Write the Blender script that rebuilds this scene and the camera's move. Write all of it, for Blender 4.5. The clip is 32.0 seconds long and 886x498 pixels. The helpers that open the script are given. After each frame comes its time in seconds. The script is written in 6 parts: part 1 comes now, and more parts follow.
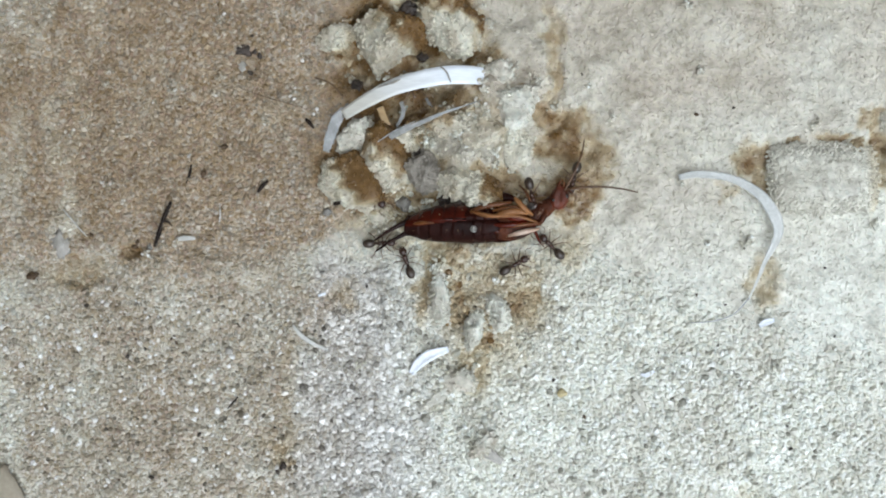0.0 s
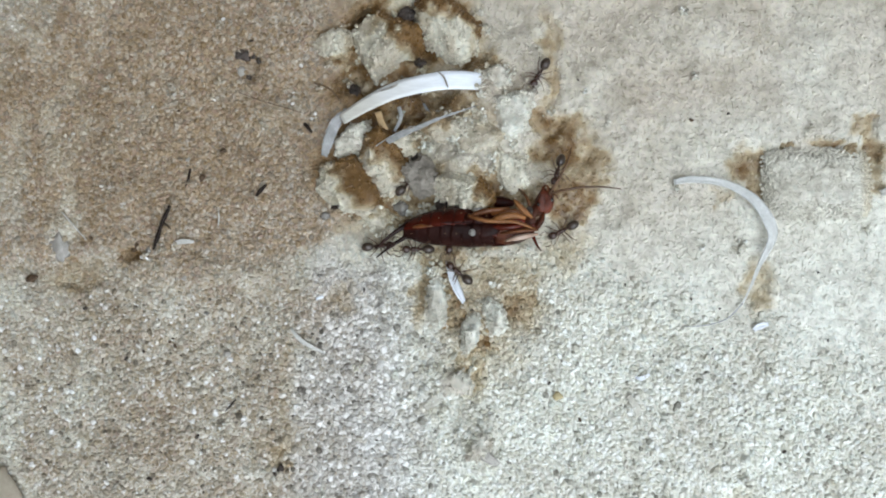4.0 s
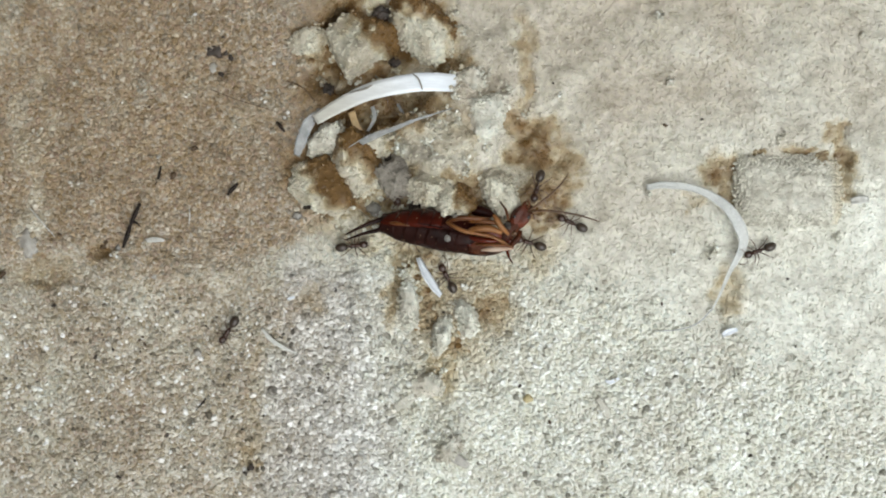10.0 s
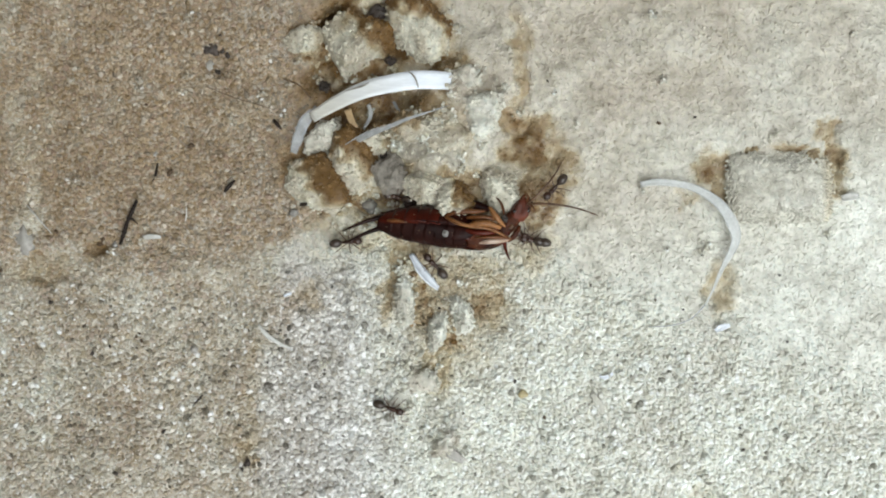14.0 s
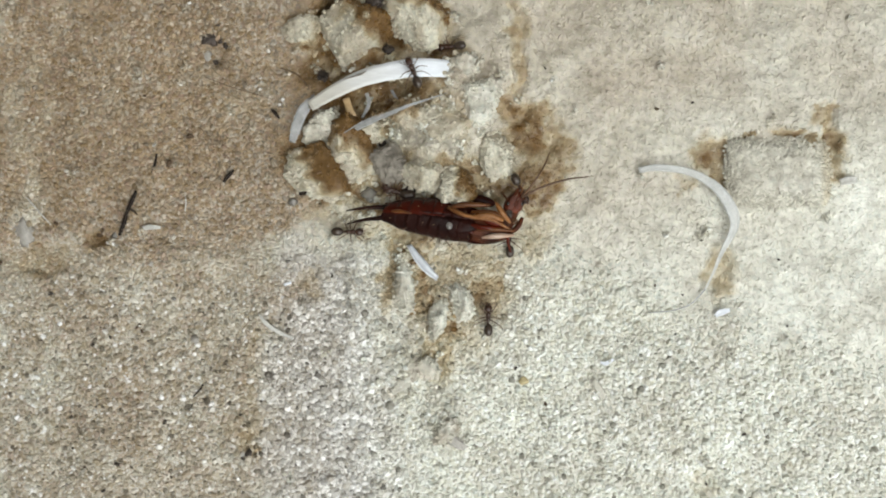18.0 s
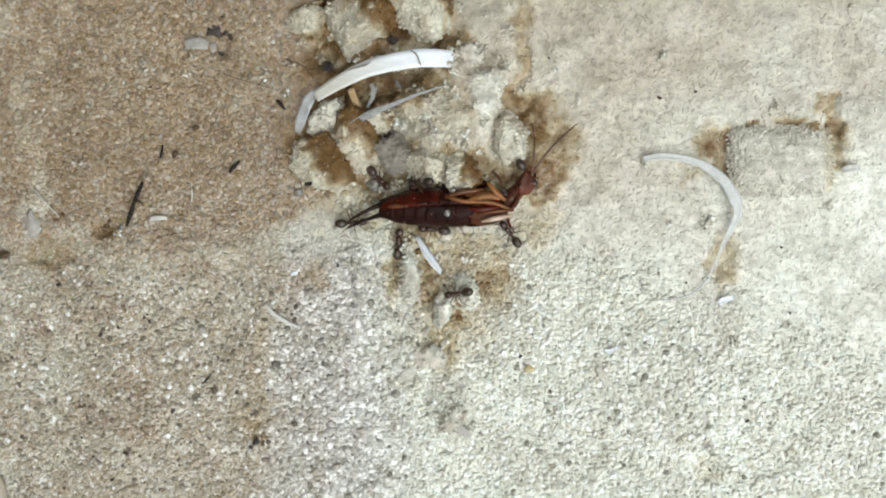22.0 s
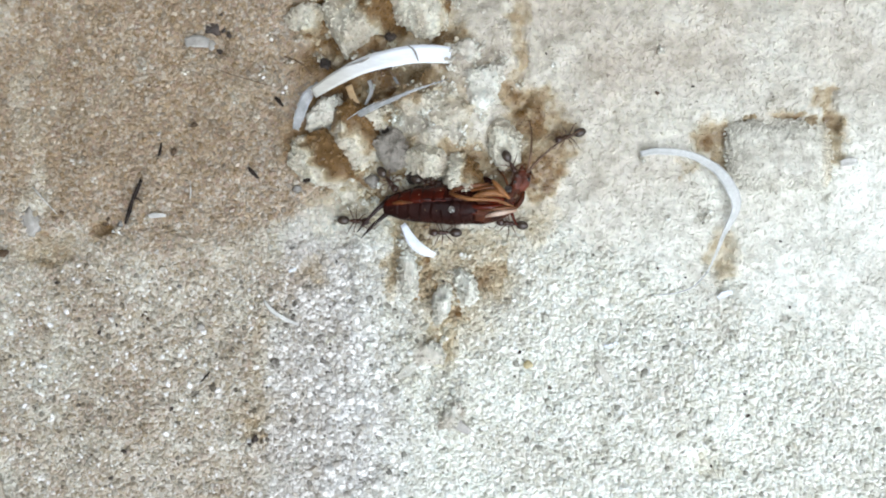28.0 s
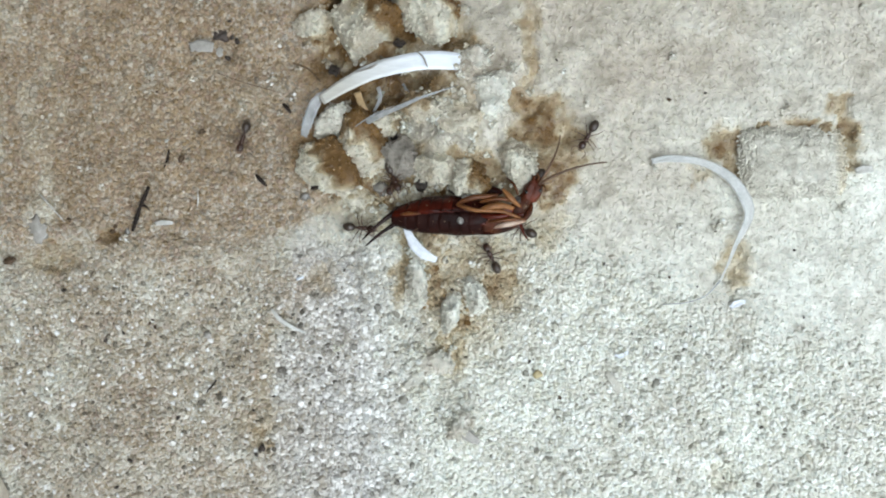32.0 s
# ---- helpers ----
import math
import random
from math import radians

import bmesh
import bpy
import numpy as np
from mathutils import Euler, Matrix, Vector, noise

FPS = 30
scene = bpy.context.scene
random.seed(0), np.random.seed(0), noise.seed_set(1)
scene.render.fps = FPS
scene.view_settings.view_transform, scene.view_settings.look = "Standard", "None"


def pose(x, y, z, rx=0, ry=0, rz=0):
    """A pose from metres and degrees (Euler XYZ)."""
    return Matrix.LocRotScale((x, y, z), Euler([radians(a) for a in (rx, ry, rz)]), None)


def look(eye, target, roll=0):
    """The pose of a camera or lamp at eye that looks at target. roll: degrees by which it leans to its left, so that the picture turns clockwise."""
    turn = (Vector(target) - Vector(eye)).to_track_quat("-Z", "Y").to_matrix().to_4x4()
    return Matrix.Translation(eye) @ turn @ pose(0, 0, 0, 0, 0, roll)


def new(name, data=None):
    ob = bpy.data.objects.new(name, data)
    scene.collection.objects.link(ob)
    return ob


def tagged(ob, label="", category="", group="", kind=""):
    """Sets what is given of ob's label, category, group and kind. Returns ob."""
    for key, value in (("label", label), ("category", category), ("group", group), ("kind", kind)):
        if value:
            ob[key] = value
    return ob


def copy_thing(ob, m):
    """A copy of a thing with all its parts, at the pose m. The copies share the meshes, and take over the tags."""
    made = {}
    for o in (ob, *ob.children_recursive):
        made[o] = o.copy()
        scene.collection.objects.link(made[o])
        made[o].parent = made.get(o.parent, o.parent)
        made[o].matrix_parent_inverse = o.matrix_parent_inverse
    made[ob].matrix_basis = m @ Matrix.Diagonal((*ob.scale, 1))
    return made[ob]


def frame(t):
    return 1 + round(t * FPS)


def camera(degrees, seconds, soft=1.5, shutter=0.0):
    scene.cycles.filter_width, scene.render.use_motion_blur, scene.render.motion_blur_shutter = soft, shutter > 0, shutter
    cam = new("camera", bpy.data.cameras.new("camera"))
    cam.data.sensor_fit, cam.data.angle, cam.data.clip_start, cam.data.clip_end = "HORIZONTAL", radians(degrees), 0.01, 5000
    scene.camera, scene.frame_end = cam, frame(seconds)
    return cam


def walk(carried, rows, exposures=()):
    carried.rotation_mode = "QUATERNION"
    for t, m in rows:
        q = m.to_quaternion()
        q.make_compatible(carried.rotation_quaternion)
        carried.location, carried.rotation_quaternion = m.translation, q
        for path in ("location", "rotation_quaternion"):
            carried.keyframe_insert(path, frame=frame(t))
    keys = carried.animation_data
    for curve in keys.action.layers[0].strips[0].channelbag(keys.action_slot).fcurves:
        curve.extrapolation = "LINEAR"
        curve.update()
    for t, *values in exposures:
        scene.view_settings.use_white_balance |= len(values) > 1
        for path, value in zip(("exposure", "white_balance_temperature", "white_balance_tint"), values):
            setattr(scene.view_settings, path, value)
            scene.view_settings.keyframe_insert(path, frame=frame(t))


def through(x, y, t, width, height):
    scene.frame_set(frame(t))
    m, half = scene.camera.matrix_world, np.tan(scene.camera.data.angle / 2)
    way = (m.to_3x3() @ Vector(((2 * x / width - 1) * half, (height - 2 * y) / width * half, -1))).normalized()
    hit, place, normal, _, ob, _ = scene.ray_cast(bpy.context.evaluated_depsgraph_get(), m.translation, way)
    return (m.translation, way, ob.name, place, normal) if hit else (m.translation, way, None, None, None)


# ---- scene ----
cam = camera(42, 32.0, soft=1.95, shutter=0.5)
PATH = [
    (0, pose(0.00374, -0.00104, 0.08226, 1.024, 4.297, -0.416)),
    (0.5, pose(0.00398, -0.00114, 0.08202, 0.983, 4.536, -0.516)),
    (1, pose(0.00427, -0.00163, 0.08203, 1.272, 4.652, -0.530)),
    (1.5, pose(0.00367, -0.00187, 0.08252, 1.382, 4.109, -0.519)),
    (2, pose(0.00317, -0.00126, 0.08269, 1.196, 3.697, -0.389)),
    (2.5, pose(0.00378, -0.00143, 0.08275, 1.478, 4.110, -0.314)),
    (4.5, pose(0.00367, -0.00081, 0.08310, 1.069, 4.100, -0.238)),
    (5, pose(0.00336, 0.00119, 0.08472, -1.693, 3.559, -0.166)),
    (5.5, pose(0.00306, 0.00358, 0.08669, -4.151, 2.800, -0.046)),
    (6, pose(0.00233, 0.00458, 0.08697, -3.684, 1.580, 0.681)),
    (6.5, pose(0.00219, 0.00276, 0.08523, -1.824, 1.448, 0.474)),
    (7, pose(0.00257, 0.00247, 0.08420, -1.348, 1.760, 0.460)),
    (7.5, pose(0.00253, 0.00263, 0.08424, -1.415, 1.698, 0.461)),
    (8, pose(0.00226, 0.00247, 0.08474, -1.359, 1.389, 0.381)),
    (8.5, pose(0.00239, 0.00231, 0.08391, -1.402, 1.782, 0.317)),
    (9, pose(0.00253, 0.00302, 0.08410, -1.630, 1.797, 0.494)),
    (9.5, pose(0.00270, 0.00358, 0.08369, -1.892, 1.980, 0.564)),
    (10, pose(0.00330, 0.00188, 0.08283, -0.670, 2.444, 0.376)),
    (10.5, pose(0.00252, 0.00263, 0.08350, -1.222, 1.698, 0.423)),
    (11, pose(0.00291, 0.00231, 0.08322, -1.055, 2.010, 0.290)),
    (11.5, pose(0.00303, 0.00192, 0.08333, -0.819, 2.040, 0.311)),
    (12, pose(0.00264, 0.00224, 0.08335, -0.950, 1.795, 0.371)),
    (12.5, pose(0.00217, 0.00241, 0.08373, -0.910, 1.377, 0.549)),
    (13, pose(0.00184, 0.00267, 0.08386, -1.134, 1.094, 0.525)),
    (13.5, pose(0.00226, 0.00206, 0.08374, -0.766, 1.404, 0.464)),
    (15.5, pose(0.00290, 0.00071, 0.08294, -0.323, 2.057, 0.014)),
    (16, pose(0.00252, 0.00064, 0.08315, -0.455, 1.765, -0.061)),
    (16.5, pose(0.00284, 0.00128, 0.08307, -0.966, 1.993, -0.141)),
    (17, pose(0.00293, 0.00104, 0.08293, -0.611, 2.081, 0.082)),
    (17.5, pose(0.00275, 0.00105, 0.08318, -0.600, 1.876, 0.040)),
    (18, pose(0.00255, 0.00019, 0.08361, -0.299, 1.655, -0.180)),
    (18.5, pose(0.00276, 0.00046, 0.08338, -0.534, 1.848, -0.168)),
    (19, pose(0.00282, 0.00086, 0.08327, -0.610, 1.895, -0.021)),
    (19.5, pose(0.00249, 0.00061, 0.08373, -0.403, 1.584, -0.025)),
    (20, pose(0.00284, 0.00056, 0.08371, -0.688, 1.910, -0.173)),
    (20.5, pose(0.00260, 0.00040, 0.08401, -0.817, 1.779, -0.267)),
    (21, pose(0.00224, 0.00041, 0.08440, -1.044, 1.514, -0.380)),
    (21.5, pose(0.00231, 0.00103, 0.08432, -1.381, 1.600, -0.318)),
    (22, pose(0.00223, 0.00036, 0.08418, -0.947, 1.668, -0.446)),
    (22.5, pose(0.00294, 0.00044, 0.08365, -0.851, 1.976, -0.239)),
    (23, pose(0.00300, -0.00004, 0.08300, -0.540, 2.151, -0.354)),
    (23.5, pose(0.00377, 0.00003, 0.08188, -0.702, 3.055, -0.410)),
    (24, pose(0.00400, 0.00044, 0.08110, -0.917, 3.448, -0.385)),
    (24.5, pose(0.00493, 0.00084, 0.07969, -1.181, 4.445, -0.455)),
    (25, pose(0.00496, -0.00032, 0.07894, -0.257, 4.444, -0.563)),
    (25.5, pose(0.00474, -0.00108, 0.07974, 0.129, 4.047, -0.584)),
    (27.5, pose(0.00310, -0.00182, 0.08267, 0.281, 2.176, -0.893)),
    (28, pose(0.00257, -0.00174, 0.08412, 0.270, 1.844, -0.715)),
    (28.5, pose(0.00241, -0.00170, 0.08435, 0.442, 1.932, -0.716)),
    (29, pose(0.00254, -0.00118, 0.08401, 0.544, 2.085, -0.358)),
    (29.5, pose(0.00253, -0.00135, 0.08421, 0.463, 2.021, -0.526)),
    (30, pose(0.00278, -0.00202, 0.08365, 0.754, 2.350, -0.663)),
    (30.5, pose(0.00308, -0.00180, 0.08356, 0.659, 2.557, -0.576)),
    (31, pose(0.00284, -0.00087, 0.08342, 0.248, 2.439, -0.417)),
    (31.5, pose(0.00307, -0.00153, 0.08366, 0.532, 2.526, -0.567)),
    (32, pose(0.00306, -0.00182, 0.08326, 0.733, 2.646, -0.594)),
]
EXPOSURES = [   # seconds, stops, kelvin, tint
    (0.0, 0.30, 5736, 4.4), (1.0, 0.30, 5704, 3.5), (2.0, 0.28, 5736, 4.4), (4.0, 0.28, 5736, 4.4), (5.0, 0.36, 5901, 3.2), (5.5, 0.60, 5820, 3.0),
    (6.0, 0.45, 5749, 2.8), (7.0, 0.29, 5857, 3.9), (8.0, 0.27, 5780, 3.7), (9.0, 0.25, 6264, 1.6), (10.0, 0.24, 6207, 3.9),
    (11.0, 0.17, 7250, 5.0), (12.0, 0.46, 5303, 0.1), (13.0, 0.27, 5838, 1.4), (16.0, 0.31, 6162, 4.6), (17.0, 0.31, 6099, 2.8),
    (18.0, 0.26, 6360, 4.3), (19.0, 0.29, 6067, 1.9), (20.0, 0.30, 5838, 1.4), (21.0, 0.23, 6481, 3.7), (22.0, 0.38, 6175, 3.0),
    (23.0, 0.42, 6022, 2.6), (24.0, 0.34, 5640, 1.7), (25.0, 0.27, 5659, 4.3), (28.0, 0.60, 5723, 6.1), (29.0, 0.37, 5768, 5.4),
    (30.0, 0.40, 5768, 5.4), (31.0, 0.38, 5736, 4.4), (32.0, 0.38, 5749, 2.8),
]
walk(cam, PATH, EXPOSURES)

# ---- daylight: a bright overcast sky, strongest from the near side ----
SUN_ELEVATION, SUN_AZIMUTH = 65.0, 150.0   # azimuth clockwise from +y
world = bpy.data.worlds.new("sky")
scene.world = world
world.use_nodes = True
nt = world.node_tree
nt.nodes.clear()
sky = nt.nodes.new("ShaderNodeTexSky")
sky.sky_type, sky.sun_disc = "NISHITA", False
sky.sun_elevation, sky.sun_rotation = radians(SUN_ELEVATION), radians(SUN_AZIMUTH)
sky.dust_density, sky.air_density = 3.0, 1.0
bg = nt.nodes.new("ShaderNodeBackground")
bg.inputs["Strength"].default_value = 0.15
wo = nt.nodes.new("ShaderNodeOutputWorld")
haze = nt.nodes.new("ShaderNodeHueSaturation")
haze.inputs["Saturation"].default_value = 0.35   # thin cloud greys the blue
nt.links.new(sky.outputs[0], haze.inputs["Color"])
nt.links.new(haze.outputs[0], bg.inputs[0])
nt.links.new(bg.outputs[0], wo.inputs[0])
sun_data = bpy.data.lights.new("sun", "SUN")
sun_data.energy, sun_data.angle, sun_data.color = 1.5, radians(60), (1.0, 0.98, 0.94)
az, el = radians(SUN_AZIMUTH), radians(SUN_ELEVATION)
sun_from = Vector((math.sin(az) * math.cos(el), math.cos(az) * math.cos(el), math.sin(el)))
sun = new("sun", sun_data)
sun.matrix_basis = look(sun_from * 5, (0, 0, 0))

MM = 0.001
rng = np.random.default_rng(7)


# ---- materials ----
def material(name):
    mat = bpy.data.materials.new(name)
    mat.use_nodes = True
    tree = mat.node_tree
    return mat, tree, tree.nodes["Principled BSDF"]


def node(tree, kind, **values):
    n = tree.nodes.new(kind)
    for key, value in values.items():
        n.inputs[key.replace("_", " ")].default_value = value
    return n


def ramp(tree, source, stops, constant=False):
    r = tree.nodes.new("ShaderNodeValToRGB")
    if constant:
        r.color_ramp.interpolation = "CONSTANT"
    while len(r.color_ramp.elements) < len(stops):
        r.color_ramp.elements.new(0.5)
    for e, (at, c) in zip(r.color_ramp.elements, stops):
        e.position, e.color = at, (*c, 1)
    tree.links.new(source, r.inputs[0])
    return r.outputs[0]


def mixed(tree, factor, a, b, mode="MIX"):
    m = tree.nodes.new("ShaderNodeMix")
    m.data_type, m.blend_type = "RGBA", mode
    for socket, value in ((m.inputs[0], factor), (m.inputs[6], a), (m.inputs[7], b)):
        if isinstance(value, bpy.types.NodeSocket):
            tree.links.new(value, socket)
        elif isinstance(value, (int, float)):
            socket.default_value = value
        else:
            socket.default_value = (*value, 1)
    return m.outputs[2]


def attribute(tree, name):
    a = tree.nodes.new("ShaderNodeAttribute")
    a.attribute_name = name
    return a.outputs["Fac"]


def coords(tree):
    return tree.nodes.new("ShaderNodeTexCoord").outputs["Object"]


def noise_tex(tree, scale, detail=4, rough=0.6, vector=None):
    n = node(tree, "ShaderNodeTexNoise", Scale=scale, Detail=detail, Roughness=rough)
    tree.links.new(vector or coords(tree), n.inputs["Vector"])
    return n.outputs["Fac"]


def calc(tree, operation, a, b, c=None):
    """A node of arithmetic on numbers or sockets."""
    m = tree.nodes.new("ShaderNodeMath")
    m.operation = operation
    for socket, value in zip(m.inputs, (a, b, c)):
        if isinstance(value, bpy.types.NodeSocket):
            tree.links.new(value, socket)
        elif value is not None:
            socket.default_value = value
    return m.outputs[0]


def sand_material(name, islands):
    """Quartz sand of many tones; tan soil, whitening, settling and browning by the sheet's own attributes; whitening
    and browning also paint in light and shade.
    """
    mat, tree, p = material(name)
    if islands:
        g0 = tree.nodes.new("ShaderNodeNewGeometry").outputs["Random Per Island"]
    else:
        v = node(tree, "ShaderNodeTexVoronoi", Scale=3600)
        tree.links.new(coords(tree), v.inputs["Vector"])
        sep = tree.nodes.new("ShaderNodeSeparateColor")
        tree.links.new(v.outputs["Color"], sep.inputs[0])
        g0 = sep.outputs[0]
    # settled sand is dusted over, so that its grains differ less
    calm = calc(tree, "MULTIPLY_ADD", attribute(tree, "packed"), -0.80 if islands else -0.55, 1.0 if islands else 0.8)
    g = calc(tree, "MULTIPLY_ADD", calc(tree, "SUBTRACT", g0, 0.52), calm, 0.52)
    pale = ramp(tree, g, [(0.0, (0.211, 0.200, 0.168)), (0.04, (0.403, 0.390, 0.326)), (0.2, (0.576, 0.545, 0.434)), (0.33, (0.509, 0.530, 0.485)), (0.46, (0.662, 0.645, 0.540)), (0.56, (0.605, 0.575, 0.509)),
                          (0.68, (0.634, 0.650, 0.586)), (0.8, (0.721, 0.705, 0.602)), (0.92, (0.797, 0.815, 0.754)), (0.985, (0.912, 0.945, 0.933))])
    bleached = ramp(tree, g, [(0.0, (0.267, 0.264, 0.225)), (0.05, (0.535, 0.537, 0.470)), (0.22, (0.755, 0.756, 0.660)), (0.36, (0.630, 0.667, 0.623)), (0.5, (0.821, 0.831, 0.752)), (0.64, (0.736, 0.731, 0.670)),
                              (0.8, (0.860, 0.881, 0.829)), (0.95, (0.937, 0.965, 0.945))])
    tan = ramp(tree, g, [(0.0, (0.080, 0.058, 0.037)), (0.05, (0.170, 0.129, 0.081)), (0.18, (0.298, 0.218, 0.124)), (0.3, (0.265, 0.229, 0.183)), (0.42, (0.368, 0.281, 0.176)), (0.52, (0.324, 0.240, 0.183)),
                         (0.63, (0.398, 0.310, 0.204)), (0.76, (0.437, 0.393, 0.338)), (0.88, (0.516, 0.440, 0.343)), (0.95, (0.618, 0.567, 0.514)), (0.985, (0.876, 0.849, 0.852))])
    grey = ramp(tree, g, [(0.0, (0.143, 0.134, 0.121)), (0.06, (0.323, 0.308, 0.281)), (0.2, (0.533, 0.500, 0.447)), (0.34, (0.410, 0.406, 0.394)), (0.48, (0.628, 0.607, 0.566)), (0.6, (0.457, 0.453, 0.441)), (0.74, (0.723, 0.710, 0.691)), (0.88, (0.914, 0.902, 0.888))])
    browning = ramp(tree, g, [(0.0, (0.045, 0.022, 0.007)), (0.2, (0.122, 0.066, 0.019)), (0.45, (0.186, 0.105, 0.034)), (0.6, (0.158, 0.089, 0.030)), (0.8, (0.246, 0.148, 0.053)), (1.0, (0.371, 0.243, 0.100))])
    # the whiter ramp also carries the brighter light painted across the sand
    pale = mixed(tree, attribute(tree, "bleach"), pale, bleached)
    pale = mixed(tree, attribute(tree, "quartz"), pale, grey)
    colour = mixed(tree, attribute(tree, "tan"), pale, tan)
    # low values stain grains ochre, high ones brown: moist sand and painted shade
    damp_shade = attribute(tree, "damp_shade")
    stain = calc(tree, "MINIMUM", calc(tree, "MULTIPLY", damp_shade, 1.7), 1.0)
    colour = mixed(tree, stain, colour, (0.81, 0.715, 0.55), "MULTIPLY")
    colour = mixed(tree, calc(tree, "MAXIMUM", calc(tree, "MULTIPLY_ADD", damp_shade, 1.7, -0.7), 0.0), colour, browning)
    mottle = ramp(tree, noise_tex(tree, 420), [(0.3, (0.82, 0.79, 0.74)), (0.7, (1.12, 1.12, 1.12))])
    colour = mixed(tree, 0.8, colour, mottle, "MULTIPLY")
    dust = ramp(tree, noise_tex(tree, 1700, 3), [(0.34, (0.72, 0.71, 0.69)), (0.5, (0.97, 0.97, 0.97)), (0.68, (1.16, 1.16, 1.16))])
    colour = mixed(tree, calc(tree, "MULTIPLY_ADD", attribute(tree, "packed"), 0.5, 0.3), colour, dust, "MULTIPLY")
    tree.links.new(colour, p.inputs["Base Color"])
    rough = ramp(tree, g0, [(0.0, (0.75,) * 3), (0.55, (0.55,) * 3), (0.9, (0.3,) * 3), (1.0, (0.16,) * 3)])
    tree.links.new(rough, p.inputs["Roughness"])
    p.inputs["Specular IOR Level"].default_value = 0.5
    lie = node(tree, "ShaderNodeBump", Strength=0.6, Distance=0.00016)
    tree.links.new(noise_tex(tree, 1500, 3), lie.inputs["Height"])
    bump = node(tree, "ShaderNodeBump", Strength=0.3, Distance=0.00004)
    tree.links.new(noise_tex(tree, 6000), bump.inputs["Height"])
    if not islands:
        tree.links.new(lie.outputs[0], bump.inputs["Normal"])
    tree.links.new(bump.outputs[0], p.inputs["Normal"])
    return mat


def surface(name, dark, light, scale, rough=(0.4, 0.6), bump=0.2, depth=0.00003, specular=0.5, coat=0.0, through=0.0, alpha=1.0):
    """A surface of two tones mixed by noise at two scales, with fine relief."""
    mat, tree, p = material(name)
    colour = ramp(tree, noise_tex(tree, scale), [(0.3, dark), (0.7, light)])
    fine = ramp(tree, noise_tex(tree, scale * 7), [(0.25, (0.78,) * 3), (0.75, (1.15,) * 3)])
    colour = mixed(tree, 0.7, colour, fine, "MULTIPLY")
    tree.links.new(colour, p.inputs["Base Color"])
    r = ramp(tree, noise_tex(tree, scale * 3), [(0.3, (rough[0],) * 3), (0.7, (rough[1],) * 3)])
    tree.links.new(r, p.inputs["Roughness"])
    p.inputs["Specular IOR Level"].default_value = specular
    p.inputs["Coat Weight"].default_value = coat
    p.inputs["Coat Roughness"].default_value = 0.15
    p.inputs["Transmission Weight"].default_value = through
    p.inputs["Alpha"].default_value = alpha
    b = node(tree, "ShaderNodeBump", Strength=bump, Distance=depth)
    tree.links.new(noise_tex(tree, scale * 12), b.inputs["Height"])
    tree.links.new(b.outputs[0], p.inputs["Normal"])
    return mat


def graded_blade(name, fresh, weathered, start, end):
    """A dry blade that greys from its bleached root to its weathered tip, in metres along its own x."""
    mat, tree, p = material(name)
    sep = tree.nodes.new("ShaderNodeSeparateXYZ")
    tree.links.new(coords(tree), sep.inputs[0])
    along = node(tree, "ShaderNodeMapRange", From_Min=start, From_Max=end)
    wander = calc(tree, "MULTIPLY_ADD", noise_tex(tree, 600), 0.003, -0.0015)
    tree.links.new(calc(tree, "ADD", sep.outputs[0], wander), along.inputs["Value"])
    colour = mixed(tree, along.outputs[0], fresh, weathered)
    streak = node(tree, "ShaderNodeMapping")
    streak.inputs["Scale"].default_value = (1, 6, 1)
    tree.links.new(coords(tree), streak.inputs[0])
    fine = ramp(tree, noise_tex(tree, 900, vector=streak.outputs[0]), [(0.3, (0.84,) * 3), (0.7, (1.06,) * 3)])
    colour = mixed(tree, 0.7, colour, fine, "MULTIPLY")
    tree.links.new(colour, p.inputs["Base Color"])
    p.inputs["Roughness"].default_value = 0.42
    b = node(tree, "ShaderNodeBump", Strength=0.3, Distance=0.00003)
    tree.links.new(noise_tex(tree, 2500, vector=streak.outputs[0]), b.inputs["Height"])
    tree.links.new(b.outputs[0], p.inputs["Normal"])
    return mat


SAND_SHEET = sand_material("sand sheet", False)
SAND_GRAIN = sand_material("sand grains", True)
STONE = surface("grey brown stone", (0.21, 0.187, 0.158), (0.41, 0.37, 0.312), 1500, (0.6, 0.8), 0.8, 0.00012)
PALE_STONE = surface("pale quartz pebble", (0.33, 0.305, 0.265), (0.49, 0.46, 0.415), 900, (0.25, 0.5), 0.6, 0.00006, through=0.1)
CLEAR_STONE = surface("clouded clear quartz", (0.30, 0.28, 0.25), (0.50, 0.48, 0.44), 1100, (0.12, 0.3), 0.3, through=0.45)
BLADE = surface("bleached dry grass blade", (0.78, 0.81, 0.87), (0.90, 0.93, 0.98), 500, (0.3, 0.5), 0.25, specular=0.5)
CREAM = surface("chalky cream flake", (0.50, 0.475, 0.40), (0.68, 0.655, 0.57), 1100, (0.6, 0.8), 0.8, 0.00008)
BLADE_GRADED = graded_blade("bleached blade greying to its tip", (0.86, 0.89, 0.94), (0.56, 0.535, 0.47), -0.0045, -0.0105)
BLADE_THIN = surface("thin translucent blade", (0.40, 0.41, 0.41), (0.66, 0.67, 0.68), 1500, (0.35, 0.5), 0.3, alpha=0.52)
FIBRE = surface("pale plant fibre", (0.50, 0.485, 0.44), (0.72, 0.71, 0.67), 900, (0.35, 0.5), 0.3, alpha=0.9)
HUSK = surface("papery translucent husk", (0.60, 0.61, 0.59), (0.80, 0.81, 0.79), 700, (0.35, 0.5), 0.4, alpha=0.7)
